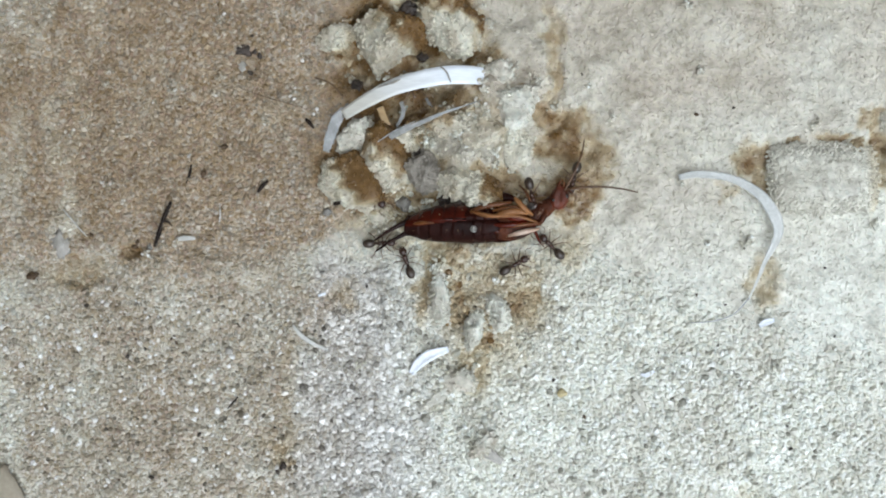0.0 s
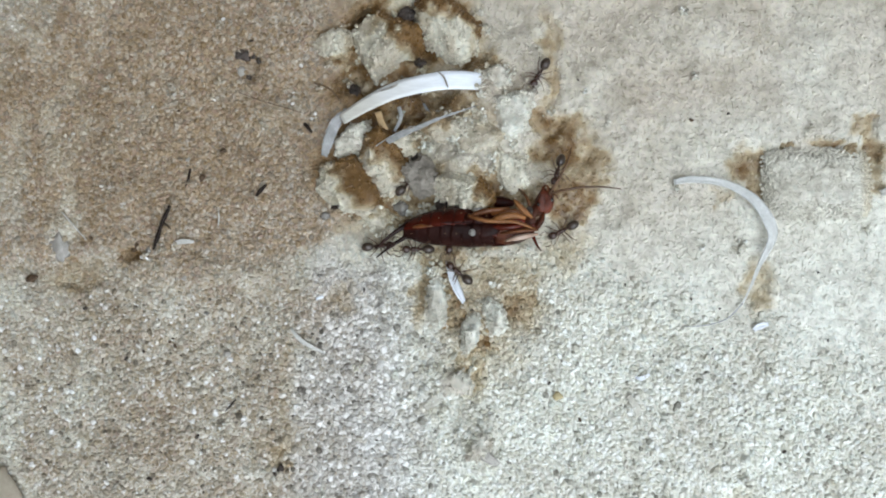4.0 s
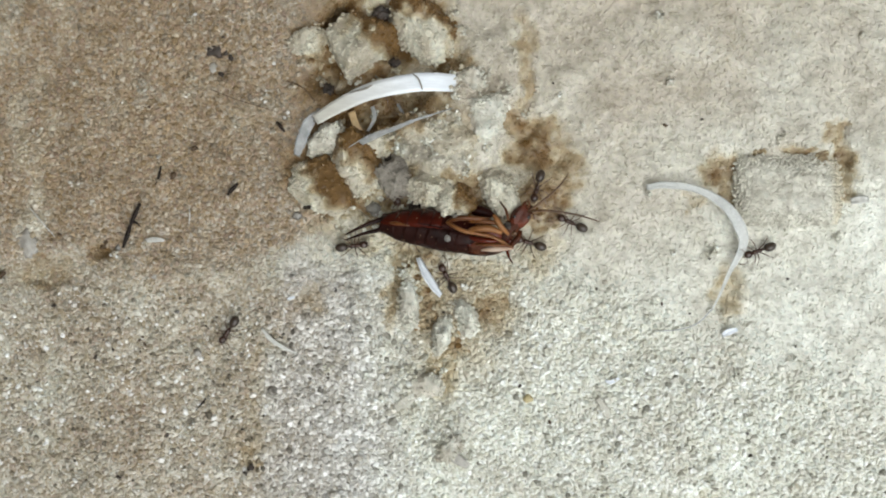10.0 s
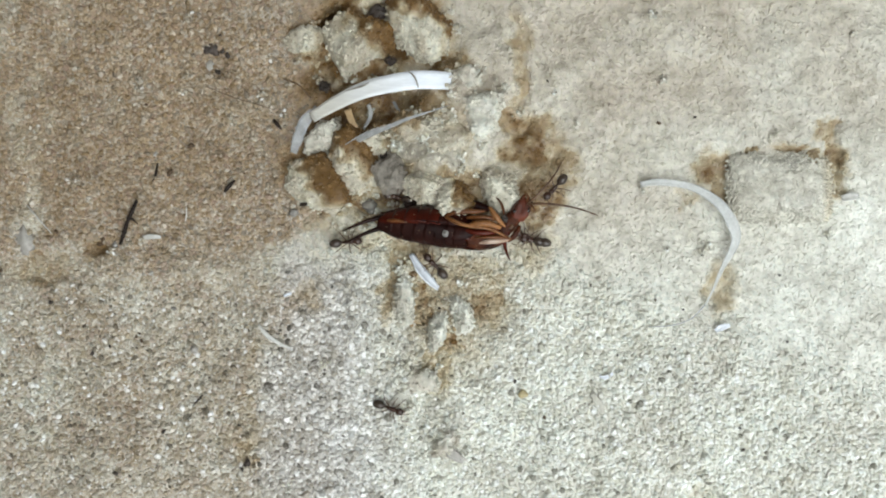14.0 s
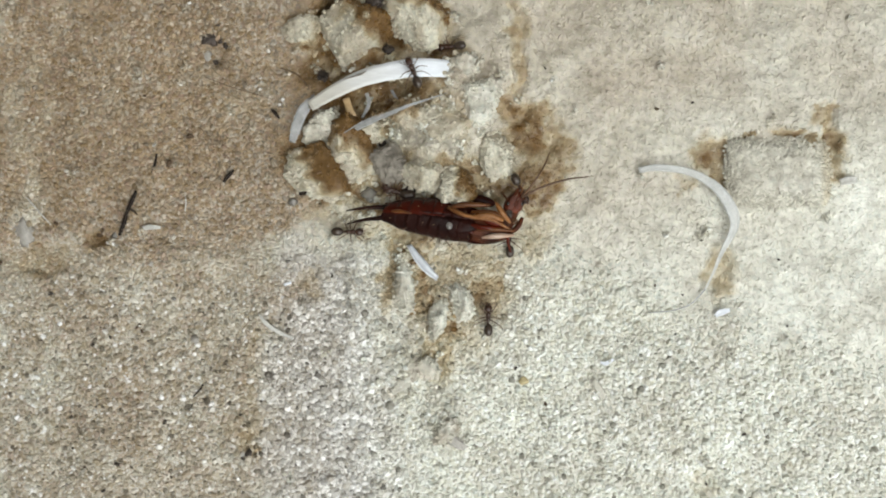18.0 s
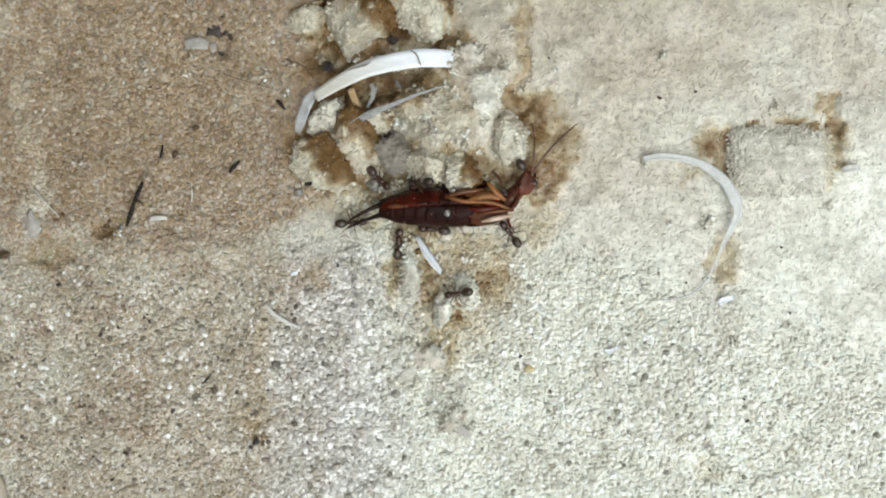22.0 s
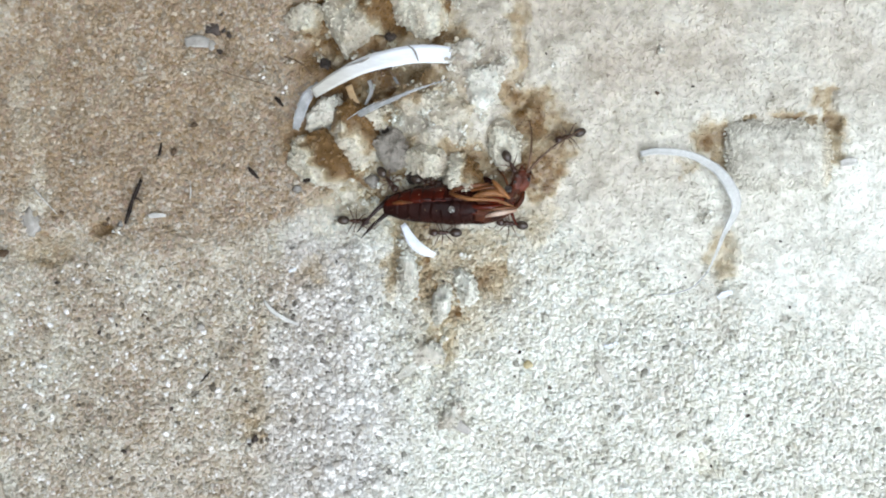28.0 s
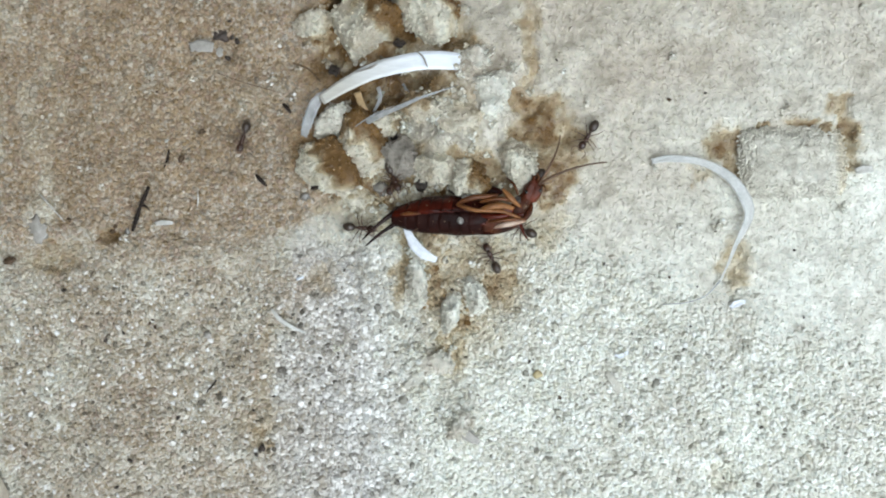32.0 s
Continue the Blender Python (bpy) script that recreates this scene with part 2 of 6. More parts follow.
STRAW = surface("tan straw", (0.42, 0.28, 0.13), (0.62, 0.45, 0.25), 900, (0.45, 0.6), 0.3)
SLAB = surface("dark brown slab", (0.06, 0.05, 0.04), (0.11, 0.092, 0.075), 60, (0.8, 0.95), 0.5, 0.0006)
TWIG = surface("charred twig", (0.010, 0.008, 0.007), (0.045, 0.032, 0.025), 1500, (0.6, 0.85), 0.6, specular=0.2)
HAIR = surface("brown hair", (0.10, 0.06, 0.035), (0.2, 0.13, 0.07), 1500, (0.35, 0.5))
SPECK = surface("dark soil speck", (0.02, 0.017, 0.015), (0.09, 0.065, 0.05), 3000, (0.5, 0.8), 0.5)
TAN_FLAKE = surface("papery tan leaf", (0.33, 0.275, 0.20), (0.47, 0.41, 0.315), 500, (0.4, 0.6), 0.4, alpha=0.9)
UMBER = surface("brown soil crumb", (0.045, 0.026, 0.013), (0.15, 0.095, 0.05), 2000, (0.6, 0.85), 0.6)
AMBER = surface("amber grain", (0.42, 0.34, 0.17), (0.6, 0.52, 0.31), 2500, (0.2, 0.4))
TERGITE = surface("glossy chestnut cuticle", (0.007, 0.0025, 0.002), (0.036, 0.008, 0.005), 420, (0.2, 0.36), 0.6, 0.00006, specular=0.08)
TERGITE_RED = surface("russet cuticle", (0.014, 0.0028, 0.002), (0.105, 0.015, 0.006), 230, (0.14, 0.3), 0.6, 0.00006, specular=0.2, coat=0.05)
STERNITE = surface("dark umber cuticle", (0.005, 0.0022, 0.002), (0.034, 0.0105, 0.0075), 300, (0.25, 0.5), 0.8, 0.00008, specular=0.07)
FORCEPS = surface("black brown horn", (0.007, 0.0035, 0.003), (0.032, 0.010, 0.006), 600, (0.25, 0.4), 0.2, specular=0.2)
LEG_ORANGE = surface("ochre leg cuticle", (0.075, 0.024, 0.007), (0.33, 0.15, 0.052), 560, (0.25, 0.45), 0.6, 0.00006, specular=0.25, coat=0.05)
LEG_AMBER = surface("amber shin cuticle", (0.045, 0.013, 0.004), (0.19, 0.07, 0.02), 560, (0.25, 0.45), 0.6, 0.00006, specular=0.3, coat=0.05)
LEG_PALE = surface("pale buff leg cuticle", (0.34, 0.20, 0.12), (0.66, 0.53, 0.44), 600, (0.2, 0.4), 0.3, coat=0.2)
PRONOTUM = surface("dull russet cuticle", (0.018, 0.005, 0.003), (0.125, 0.034, 0.011), 700, (0.3, 0.5), 0.9, 0.00008, specular=0.2)
HEAD_RED = surface("red brown head capsule", (0.03, 0.008, 0.004), (0.165, 0.036, 0.014), 560, (0.25, 0.5), 0.8, 0.00008, specular=0.3)
EYE = surface("black eye", (0.006, 0.005, 0.005), (0.02, 0.015, 0.012), 2000, (0.15, 0.25), 0.1)
FEELER = surface("brown antenna", (0.05, 0.024, 0.011), (0.15, 0.075, 0.034), 1200, (0.35, 0.5), 0.3)
ANT_BODY = surface("black brown ant cuticle", (0.018, 0.008, 0.005), (0.070, 0.030, 0.017), 1200, (0.25, 0.4), 0.3, coat=0.1)
ANT_GASTER = surface("smoky ant gaster", (0.024, 0.016, 0.011), (0.066, 0.045, 0.032), 1400, (0.25, 0.4), 0.2, coat=0.1)
ANT_LEG = surface("umber ant leg", (0.07, 0.036, 0.022), (0.17, 0.10, 0.062), 1500, (0.3, 0.45), 0.2)


# ---- shapes ----
def value_noise(x, y, seed):
    """Smooth noise of unit cells, between -1 and 1."""
    ix, iy = np.floor(x).astype(np.int64), np.floor(y).astype(np.int64)
    fx, fy = x - ix, y - iy
    fx, fy = fx * fx * (3 - 2 * fx), fy * fy * (3 - 2 * fy)

    def corner(a, b):
        n = (a * 374761393 + b * 668265263 + seed * 2147483647) & 0xFFFFFFFF
        n = ((n ^ (n >> 13)) * 1274126177) & 0xFFFFFFFF
        return ((n ^ (n >> 16)) & 0xFFFF) / 32767.5 - 1

    top = corner(ix, iy) * (1 - fx) + corner(ix + 1, iy) * fx
    low = corner(ix, iy + 1) * (1 - fx) + corner(ix + 1, iy + 1) * fx
    return top * (1 - fy) + low * fy


def raw_mesh(name, verts, faces, smooth=False):
    """A mesh from arrays of vertices (n, 3) and triangles or quads (m, k)."""
    mesh = bpy.data.meshes.new(name)
    n, k = faces.shape
    mesh.vertices.add(len(verts))
    mesh.vertices.foreach_set("co", np.ascontiguousarray(verts, np.float32).ravel())
    mesh.loops.add(n * k)
    mesh.loops.foreach_set("vertex_index", np.ascontiguousarray(faces, np.int32).ravel())
    mesh.polygons.add(n)
    mesh.polygons.foreach_set("loop_start", np.arange(0, n * k, k, dtype=np.int32))
    mesh.update(calc_edges=True)
    mesh.validate()
    if not smooth:
        mesh.shade_flat()
    return mesh


def give(mesh, name, values):
    a = mesh.attributes.new(name, "FLOAT", "POINT")
    a.data.foreach_set("value", np.ascontiguousarray(values, np.float32))


def part(name, bm, mat, parent=None, label="", smooth=True):
    """Links a bmesh, built in millimetres, as one mesh object under a thing or a part."""
    mesh = bpy.data.meshes.new(name)
    bmesh.ops.scale(bm, vec=(MM, MM, MM), verts=bm.verts)
    bm.to_mesh(mesh)
    bm.free()
    for f in mesh.polygons:
        f.use_smooth = smooth
    mesh.materials.append(mat)
    ob = new(name, mesh)
    ob.parent = parent
    if label:
        ob["label"] = label
    return ob


def spline(points, count):
    """Points along a smooth line through the given ones."""
    pts = [Vector(p) for p in points]
    pts = [2 * pts[0] - pts[1], *pts, 2 * pts[-1] - pts[-2]]
    out = []
    for i in range(count):
        u = i / (count - 1) * (len(pts) - 3)
        k = min(int(u), len(pts) - 4)
        s = u - k
        a, b, c, d = pts[k:k + 4]
        out.append(0.5 * (2 * b + (c - a) * s + (2 * a - 5 * b + 4 * c - d) * s * s + (3 * b - a - 3 * c + d) * s ** 3))
    return out


def blend(values, u):
    """A value from an even list, at u from 0 to 1."""
    u = min(max(u, 0), 1) * (len(values) - 1)
    k = min(int(u), len(values) - 2)
    return values[k] + (values[k + 1] - values[k]) * (u - k)


def tube(points, radii, count=12, sides=7, flat=1.0, beads=0.0, bm=None):
    """A tapered tube along a smooth line; flat: its height against its width; beads: how far it swells at each step."""
    bm = bm or bmesh.new()
    line = spline(points, count)
    rings = []
    for i, p in enumerate(line):
        ahead = (line[min(i + 1, count - 1)] - line[max(i - 1, 0)]).normalized()
        side = ahead.cross(Vector((0, 0, 1)))
        side = side.normalized() if side.length > 1e-4 else Vector((1, 0, 0))
        up = side.cross(ahead)
        r = blend(radii, i / (count - 1)) * (1 + (beads if i % 2 else -beads))
        rings.append([bm.verts.new(p + r * (math.cos(a) * side + flat * math.sin(a) * up))
                      for a in (2 * math.pi * k / sides for k in range(sides))])
    for a, b in zip(rings, rings[1:]):
        for k in range(sides):
            bm.faces.new((a[k], a[(k + 1) % sides], b[(k + 1) % sides], b[k]))
    bm.faces.new(rings[0][::-1])
    bm.faces.new(rings[-1])
    return bm


def strip(points, widths, count=28, thick=0.05, cup=0.06, tilt=0.0, ragged=0.0, seed=1):
    """A thin blade lying along a smooth line, cupped across its width."""
    bm = bmesh.new()
    line = spline(points, count)
    rings = []
    for i, p in enumerate(line):
        ahead = (line[min(i + 1, count - 1)] - line[max(i - 1, 0)]).normalized()
        side = Vector((ahead.y, -ahead.x, 0)).normalized()
        side = Matrix.Rotation(tilt, 3, ahead) @ side
        up = side.cross(ahead)
        w = blend(widths, i / (count - 1)) / 2 * (1 + ragged * noise.noise((i * 0.7, seed, 0)))
        ring = []
        for layer in (0, 1):
            for k in (range(5) if not layer else range(4, -1, -1)):
                u = k / 2 - 1
                ring.append(bm.verts.new(p + side * u * w + up * (cup * w * (u * u) + (-thick / 2 if layer else thick / 2))))
        rings.append(ring)
    for a, b in zip(rings, rings[1:]):
        for k in range(10):
            bm.faces.new((a[k], a[(k + 1) % 10], b[(k + 1) % 10], b[k]))
    bm.faces.new(rings[0][::-1])
    bm.faces.new(rings[-1])
    bmesh.ops.recalc_face_normals(bm, faces=bm.faces)
    return bm


def lump(radii, centre=(0, 0, 0), rough=0.0, scale=1.0, seed=0, level=3, bm=None, turn=0.0):
    """An ellipsoid, made uneven by noise."""
    bm = bm or bmesh.new()
    made = bmesh.ops.create_icosphere(bm, subdivisions=level, radius=1.0)["verts"]
    spin = Matrix.Rotation(turn, 3, "Z")
    for v in made:
        k = 1 + rough * (noise.noise(v.co * scale + Vector((seed * 3.1, 0, 0))) + 0.5 * noise.noise(v.co * scale * 2.3 + Vector((0, seed * 1.7, 5))))
        v.co = spin @ Vector((v.co.x * radii[0] * k, v.co.y * radii[1] * k, v.co.z * radii[2] * k)) + Vector(centre)
    return bm


# ---- the lie of the sand: (x, y, radius x, radius y, turn, height) in millimetres ----
RELIEF = [
    (-7.67, 7.38, 0.8, 0.6, 0, -1.17), (-4.19, 4.31, 1.0, 0.5, 0, -0.52), (-7.66, 12.69, 1.0, 0.8, 0, -0.91), (-4.18, 13.48, 0.9, 0.6, 0, -0.78),
    (-7.75, 16.6, 0.9, 1.5, 0, -5.0), (-3.7, 17.3, 0.8, 1.5, 0, -4.5), (-9.09, 13.31, 1.2, 1.3, 0, -1.17), (-6.64, 9.83, 1.6, 1.3, 0, -1.43),
    (-3.77, 11.04, 2.4, 1.2, 15, -1.56), (-3.77, 15.52, 1.3, 1.3, 0, -0.91), (-0.50, 14.48, 1.5, 0.7, 20, -0.65),
    (0.72, 8.78, 3.2, 3.6, 0, 1.3), (3.16, 13.44, 3.0, 3.0, 0, 0.6), (-0.91, 6.14, 2.2, 1.7, 0, 0.9),
    (6.41, 8.23, 2.6, 2.0, 0, -0.6), (8.84, 6.72, 1.3, 1.3, 0, -0.25), (5.60, 13.84, 0.7, 4.2, 5, -0.45), (4.99, 9.37, 1.2, 0.6, 0, -0.4),
    (-9.53, -3.05, 1.2, 1.0, 0, -0.4), (-3.58, -2.02, 0.45, 2.4, 0, -0.5), (-0.72, -8.15, 0.8, 1.9, 10, -0.3), (3.57, -4.06, 1.5, 1.7, 0, -0.25),
    (-5.42, -3.25, 1.4, 4.0, 5, 0.45), (-7.47, 2.88, 2.6, 1.2, 0, -0.35), (-0.92, 1.86, 5.2, 1.3, 8, -0.5),
    (27.9, 7.6, 0.55, 2.6, 0, -0.5), (25.06, 7.85, 1.3, 0.45, -8, -0.4), (22.0, 7.5, 1.1, 0.35, 4, -0.3), (20.33, 6.89, 1.6, 2.2, 20, -0.15), (24.14, 5.27, 3.6, 2.2, 0, 0.3),
    (19.75, -2.01, 0.9, 1.6, -10, -0.5), (17.73, 4.07, 1.9, 1.4, 0, -0.2), (-25.04, 0.64, 1.0, 0.9, 0, -0.6), (-29.84, -0.81, 4.2, 1.2, 0, -0.5),
    (-20.68, -0.80, 6.0, 1.0, 0, 0.3), (0.30, -13.06, 1.6, 2.0, 0, 0.35), (-2.56, -8.98, 1.6, 1.2, 0, 0.3), (-13.25, -8.19, 0.9, 2.2, 0, -0.3),
    (-14.09, -14.78, 0.7, 1.2, 0, -0.4), (-16.71, 14.16, 1.2, 1.0, 0, -0.5), (18.57, -17.03, 1.4, 1.0, 0, -0.4),
]
# brown patches, moist sand and shade painted by block, insect and crevices: (x, y, radius x, radius y, strength)
MOIST_AND_SHADE = [
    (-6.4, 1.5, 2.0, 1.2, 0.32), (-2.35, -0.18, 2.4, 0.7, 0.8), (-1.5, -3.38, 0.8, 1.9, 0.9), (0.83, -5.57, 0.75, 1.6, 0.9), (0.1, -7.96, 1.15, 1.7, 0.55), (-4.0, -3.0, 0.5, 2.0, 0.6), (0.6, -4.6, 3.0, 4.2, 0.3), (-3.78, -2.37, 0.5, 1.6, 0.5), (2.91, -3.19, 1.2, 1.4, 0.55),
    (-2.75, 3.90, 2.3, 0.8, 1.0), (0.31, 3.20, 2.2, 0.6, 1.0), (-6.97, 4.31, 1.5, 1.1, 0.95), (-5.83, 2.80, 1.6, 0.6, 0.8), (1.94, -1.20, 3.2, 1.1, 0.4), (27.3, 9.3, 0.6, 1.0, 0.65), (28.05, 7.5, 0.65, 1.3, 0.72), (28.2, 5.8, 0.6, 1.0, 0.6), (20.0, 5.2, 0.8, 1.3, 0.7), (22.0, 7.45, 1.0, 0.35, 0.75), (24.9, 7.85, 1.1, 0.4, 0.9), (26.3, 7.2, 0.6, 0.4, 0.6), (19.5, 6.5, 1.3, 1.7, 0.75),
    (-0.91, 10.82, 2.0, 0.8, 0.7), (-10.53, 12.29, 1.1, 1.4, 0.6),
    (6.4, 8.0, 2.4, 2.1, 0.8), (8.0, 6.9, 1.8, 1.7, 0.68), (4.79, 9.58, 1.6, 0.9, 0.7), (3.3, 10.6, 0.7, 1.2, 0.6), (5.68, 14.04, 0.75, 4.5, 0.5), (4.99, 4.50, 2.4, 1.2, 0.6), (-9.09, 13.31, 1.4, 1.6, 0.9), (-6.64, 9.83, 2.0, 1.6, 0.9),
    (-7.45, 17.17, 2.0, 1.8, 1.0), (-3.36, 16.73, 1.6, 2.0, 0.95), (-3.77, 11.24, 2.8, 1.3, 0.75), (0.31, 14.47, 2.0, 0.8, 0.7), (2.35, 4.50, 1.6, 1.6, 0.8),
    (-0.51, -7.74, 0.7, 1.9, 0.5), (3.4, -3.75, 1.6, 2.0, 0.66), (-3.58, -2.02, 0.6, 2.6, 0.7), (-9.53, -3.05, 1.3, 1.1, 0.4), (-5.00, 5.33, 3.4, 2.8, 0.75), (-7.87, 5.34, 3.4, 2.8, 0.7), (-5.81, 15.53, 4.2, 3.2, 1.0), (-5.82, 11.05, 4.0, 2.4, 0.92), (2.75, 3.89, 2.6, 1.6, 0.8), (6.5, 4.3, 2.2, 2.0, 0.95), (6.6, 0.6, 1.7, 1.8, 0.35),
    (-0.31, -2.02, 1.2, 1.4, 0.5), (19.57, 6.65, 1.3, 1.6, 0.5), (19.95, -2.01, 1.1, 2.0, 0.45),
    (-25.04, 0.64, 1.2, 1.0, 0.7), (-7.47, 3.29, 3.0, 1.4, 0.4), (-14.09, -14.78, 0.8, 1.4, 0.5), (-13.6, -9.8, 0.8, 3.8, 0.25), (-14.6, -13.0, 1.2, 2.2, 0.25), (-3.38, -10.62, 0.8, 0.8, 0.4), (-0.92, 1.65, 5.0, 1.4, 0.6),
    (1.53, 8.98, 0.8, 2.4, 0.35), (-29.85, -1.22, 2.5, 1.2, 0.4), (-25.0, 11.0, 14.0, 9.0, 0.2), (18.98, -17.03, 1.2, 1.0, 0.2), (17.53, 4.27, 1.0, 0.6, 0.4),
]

# clods of caked sand: x, y, radii, seed, browner side, label
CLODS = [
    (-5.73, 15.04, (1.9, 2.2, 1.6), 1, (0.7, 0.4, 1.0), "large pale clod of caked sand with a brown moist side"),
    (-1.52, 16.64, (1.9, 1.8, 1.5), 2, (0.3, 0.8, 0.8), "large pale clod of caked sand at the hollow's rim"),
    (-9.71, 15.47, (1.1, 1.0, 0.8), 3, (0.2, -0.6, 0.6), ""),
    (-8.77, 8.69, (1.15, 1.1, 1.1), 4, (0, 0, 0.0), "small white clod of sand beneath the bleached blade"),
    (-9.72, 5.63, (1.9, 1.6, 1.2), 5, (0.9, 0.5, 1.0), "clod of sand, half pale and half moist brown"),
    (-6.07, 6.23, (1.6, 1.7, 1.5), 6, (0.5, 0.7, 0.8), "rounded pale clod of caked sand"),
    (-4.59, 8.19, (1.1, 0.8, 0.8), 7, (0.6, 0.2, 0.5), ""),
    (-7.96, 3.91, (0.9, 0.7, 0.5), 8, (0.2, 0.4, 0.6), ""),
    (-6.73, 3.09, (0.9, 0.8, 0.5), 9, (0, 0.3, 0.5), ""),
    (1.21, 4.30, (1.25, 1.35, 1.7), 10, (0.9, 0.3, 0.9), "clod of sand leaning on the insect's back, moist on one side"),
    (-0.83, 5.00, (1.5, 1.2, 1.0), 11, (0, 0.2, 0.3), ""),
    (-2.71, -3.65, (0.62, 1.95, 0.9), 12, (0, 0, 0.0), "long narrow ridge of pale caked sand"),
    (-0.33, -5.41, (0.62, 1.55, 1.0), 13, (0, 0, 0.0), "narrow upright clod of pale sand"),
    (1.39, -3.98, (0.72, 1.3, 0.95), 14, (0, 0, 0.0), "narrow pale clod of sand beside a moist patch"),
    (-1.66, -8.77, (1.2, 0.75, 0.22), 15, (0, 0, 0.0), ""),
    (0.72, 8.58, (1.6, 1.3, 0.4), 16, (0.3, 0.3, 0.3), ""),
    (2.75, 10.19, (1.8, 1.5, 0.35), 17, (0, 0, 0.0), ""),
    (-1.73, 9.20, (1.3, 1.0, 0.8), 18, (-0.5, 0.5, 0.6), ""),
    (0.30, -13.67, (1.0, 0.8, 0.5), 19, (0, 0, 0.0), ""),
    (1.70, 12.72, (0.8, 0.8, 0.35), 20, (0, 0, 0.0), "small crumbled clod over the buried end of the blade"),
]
# contact shade painted on the sand round each clod, shifted to its far side
CLOD_SHADE = [(c[0], c[1] + 0.4, c[2][0] * 1.35, c[2][1] * 1.35, 0.85) for c in CLODS if c[1] > -1.5 and c[2][2] > 0.45 and c[3] not in (11, 18)]


def spots(x, y, rows, mode):
    total = np.zeros_like(x)
    wob_x, wob_y = value_noise(x * 0.9, y * 0.9, 11) * 0.35, value_noise(x * 0.9, y * 0.9, 12) * 0.35
    if mode == "moist":
        wob_x, wob_y = 1.9 * wob_x + 0.3 * value_noise(x * 2.5, y * 2.5, 13), 1.9 * wob_y + 0.3 * value_noise(x * 2.5, y * 2.5, 14)
    for row in rows:
        if mode == "relief":
            cx, cy, rx, ry, turn, k = row
            c, s = math.cos(radians(turn)), math.sin(radians(turn))
        else:
            (cx, cy, rx, ry, k), c, s = row, 1, 0
        dx, dy = x + wob_x - cx, y + wob_y - cy
        d = np.sqrt(((c * dx + s * dy) / rx) ** 2 + ((-s * dx + c * dy) / ry) ** 2)
        fall = np.clip((1.3 - d) / (0.75 if mode == "relief" else 0.7), 0, 1)
        fall = k * fall * fall * (3 - 2 * fall)
        total = total + fall if mode == "relief" else np.maximum(total, fall)
    return total


def height(x, y):
    """The sand's height in millimetres."""
    low = 0.28 * value_noise(x / 6.0, y / 6.0, 1) + 0.16 * value_noise(x / 2.2, y / 2.2, 2) + 0.09 * value_noise(x / 0.9, y / 0.9, 3) + 0.05 * value_noise(x / 0.5, y / 0.5, 5) * (1 - looseness(x, y))
    far = 6.0 * value_noise(x / 160, y / 160, 4) * np.clip((np.hypot(x, y) - 60) / 200, 0, 1)
    return low + far + spots(x, y, RELIEF, "relief")


def ground_at(x, y):
    return float(height(np.array([float(x)]), np.array([float(y)]))[0])


def tan_share(x, y):
    """1 on the tan soil of the far and near left, 0 on the pale dry sand; beige also paints in dimmer light."""
    wob = 1.6 * value_noise(x / 3.4, y / 3.4, 20) + 0.8 * value_noise(x / 1.5, y / 1.5, 21) + 0.4 * value_noise(x / 0.6, y / 0.6, 22)
    edge = -11.7 - 0.13 * np.clip(-y - 3, 0, 15) + np.clip((y + 0.5) / 9, 0, 1) * 3.8 + wob * (0.85 + 0.15 * np.clip(y / 3, 0, 1))
    left = np.clip((edge - x) / (1.7 + 1.7 * np.clip(y / 3, 0, 1)) + 0.5, 0, 1)
    strength = 0.69 + 0.35 * np.clip((y + 1.5 + 0.6 * wob) / 3.0, 0, 1) + 0.12 * value_noise(x / 3, y / 3, 24) + 0.16 * value_noise(x / 1.1, y / 1.1, 28)
    # grey pale drifts at the outer edge of the tan soil
    strength = strength - 0.42 * np.clip((-25.5 - x + 3.5 * value_noise(x / 3.0, y / 3.0, 29)) / 7, 0, 1) * np.clip(0.5 + value_noise(x / 1.3, y / 2.6, 30), 0, 1)
    # beige rises to the far left, painting dimmer light into the tone
    beige = 0.09 + 0.34 * np.clip((y - 0.35 * x + 8) / 26, 0, 1) + 0.07 * np.clip((x - 6) / 6, 0, 1) * np.clip((y + 2) / 6, 0, 1) + 0.16 * value_noise(x / 4, y / 4, 23)
    beige = beige + 0.22 * np.exp(-((x - 1.5) / 5.0) ** 2 - ((y + 4.0) / 6.0) ** 2)
    stripe = np.clip((x + 3.4 + 0.7 * wob) / 1.5, 0, 1)
    fringe = 0.24 * np.clip((-6.0 - x + wob) / 4.0, 0, 1)
    near = np.clip((np.hypot(x, y) - 50) / 60, 0, 1)
    afar = 0.45 + 0.3 * value_noise(x / 90, y / 90, 26) + 0.2 * value_noise(x / 20, y / 20, 27)
    return np.clip((left * strength + (1 - left) * np.maximum(beige * stripe, fringe)) * (1 - near) + afar * near, 0, 1)


KNOLL = (2.75, 13.04)   # a bank of bleached sand behind the insect


def bleach(x, y):
    """How far the dry sand is whitened: the bleached bank, and brighter light painted in towards the near right."""
    knoll = np.exp(-((x - KNOLL[0]) / 3.0) ** 2 - ((y - KNOLL[1]) / 4.0) ** 2)
    return np.clip((0.7 * x - 1.2 * y + 4 + 3 * value_noise(x / 5, y / 5, 51)) / 26 + 0.3 * knoll, 0, 1)


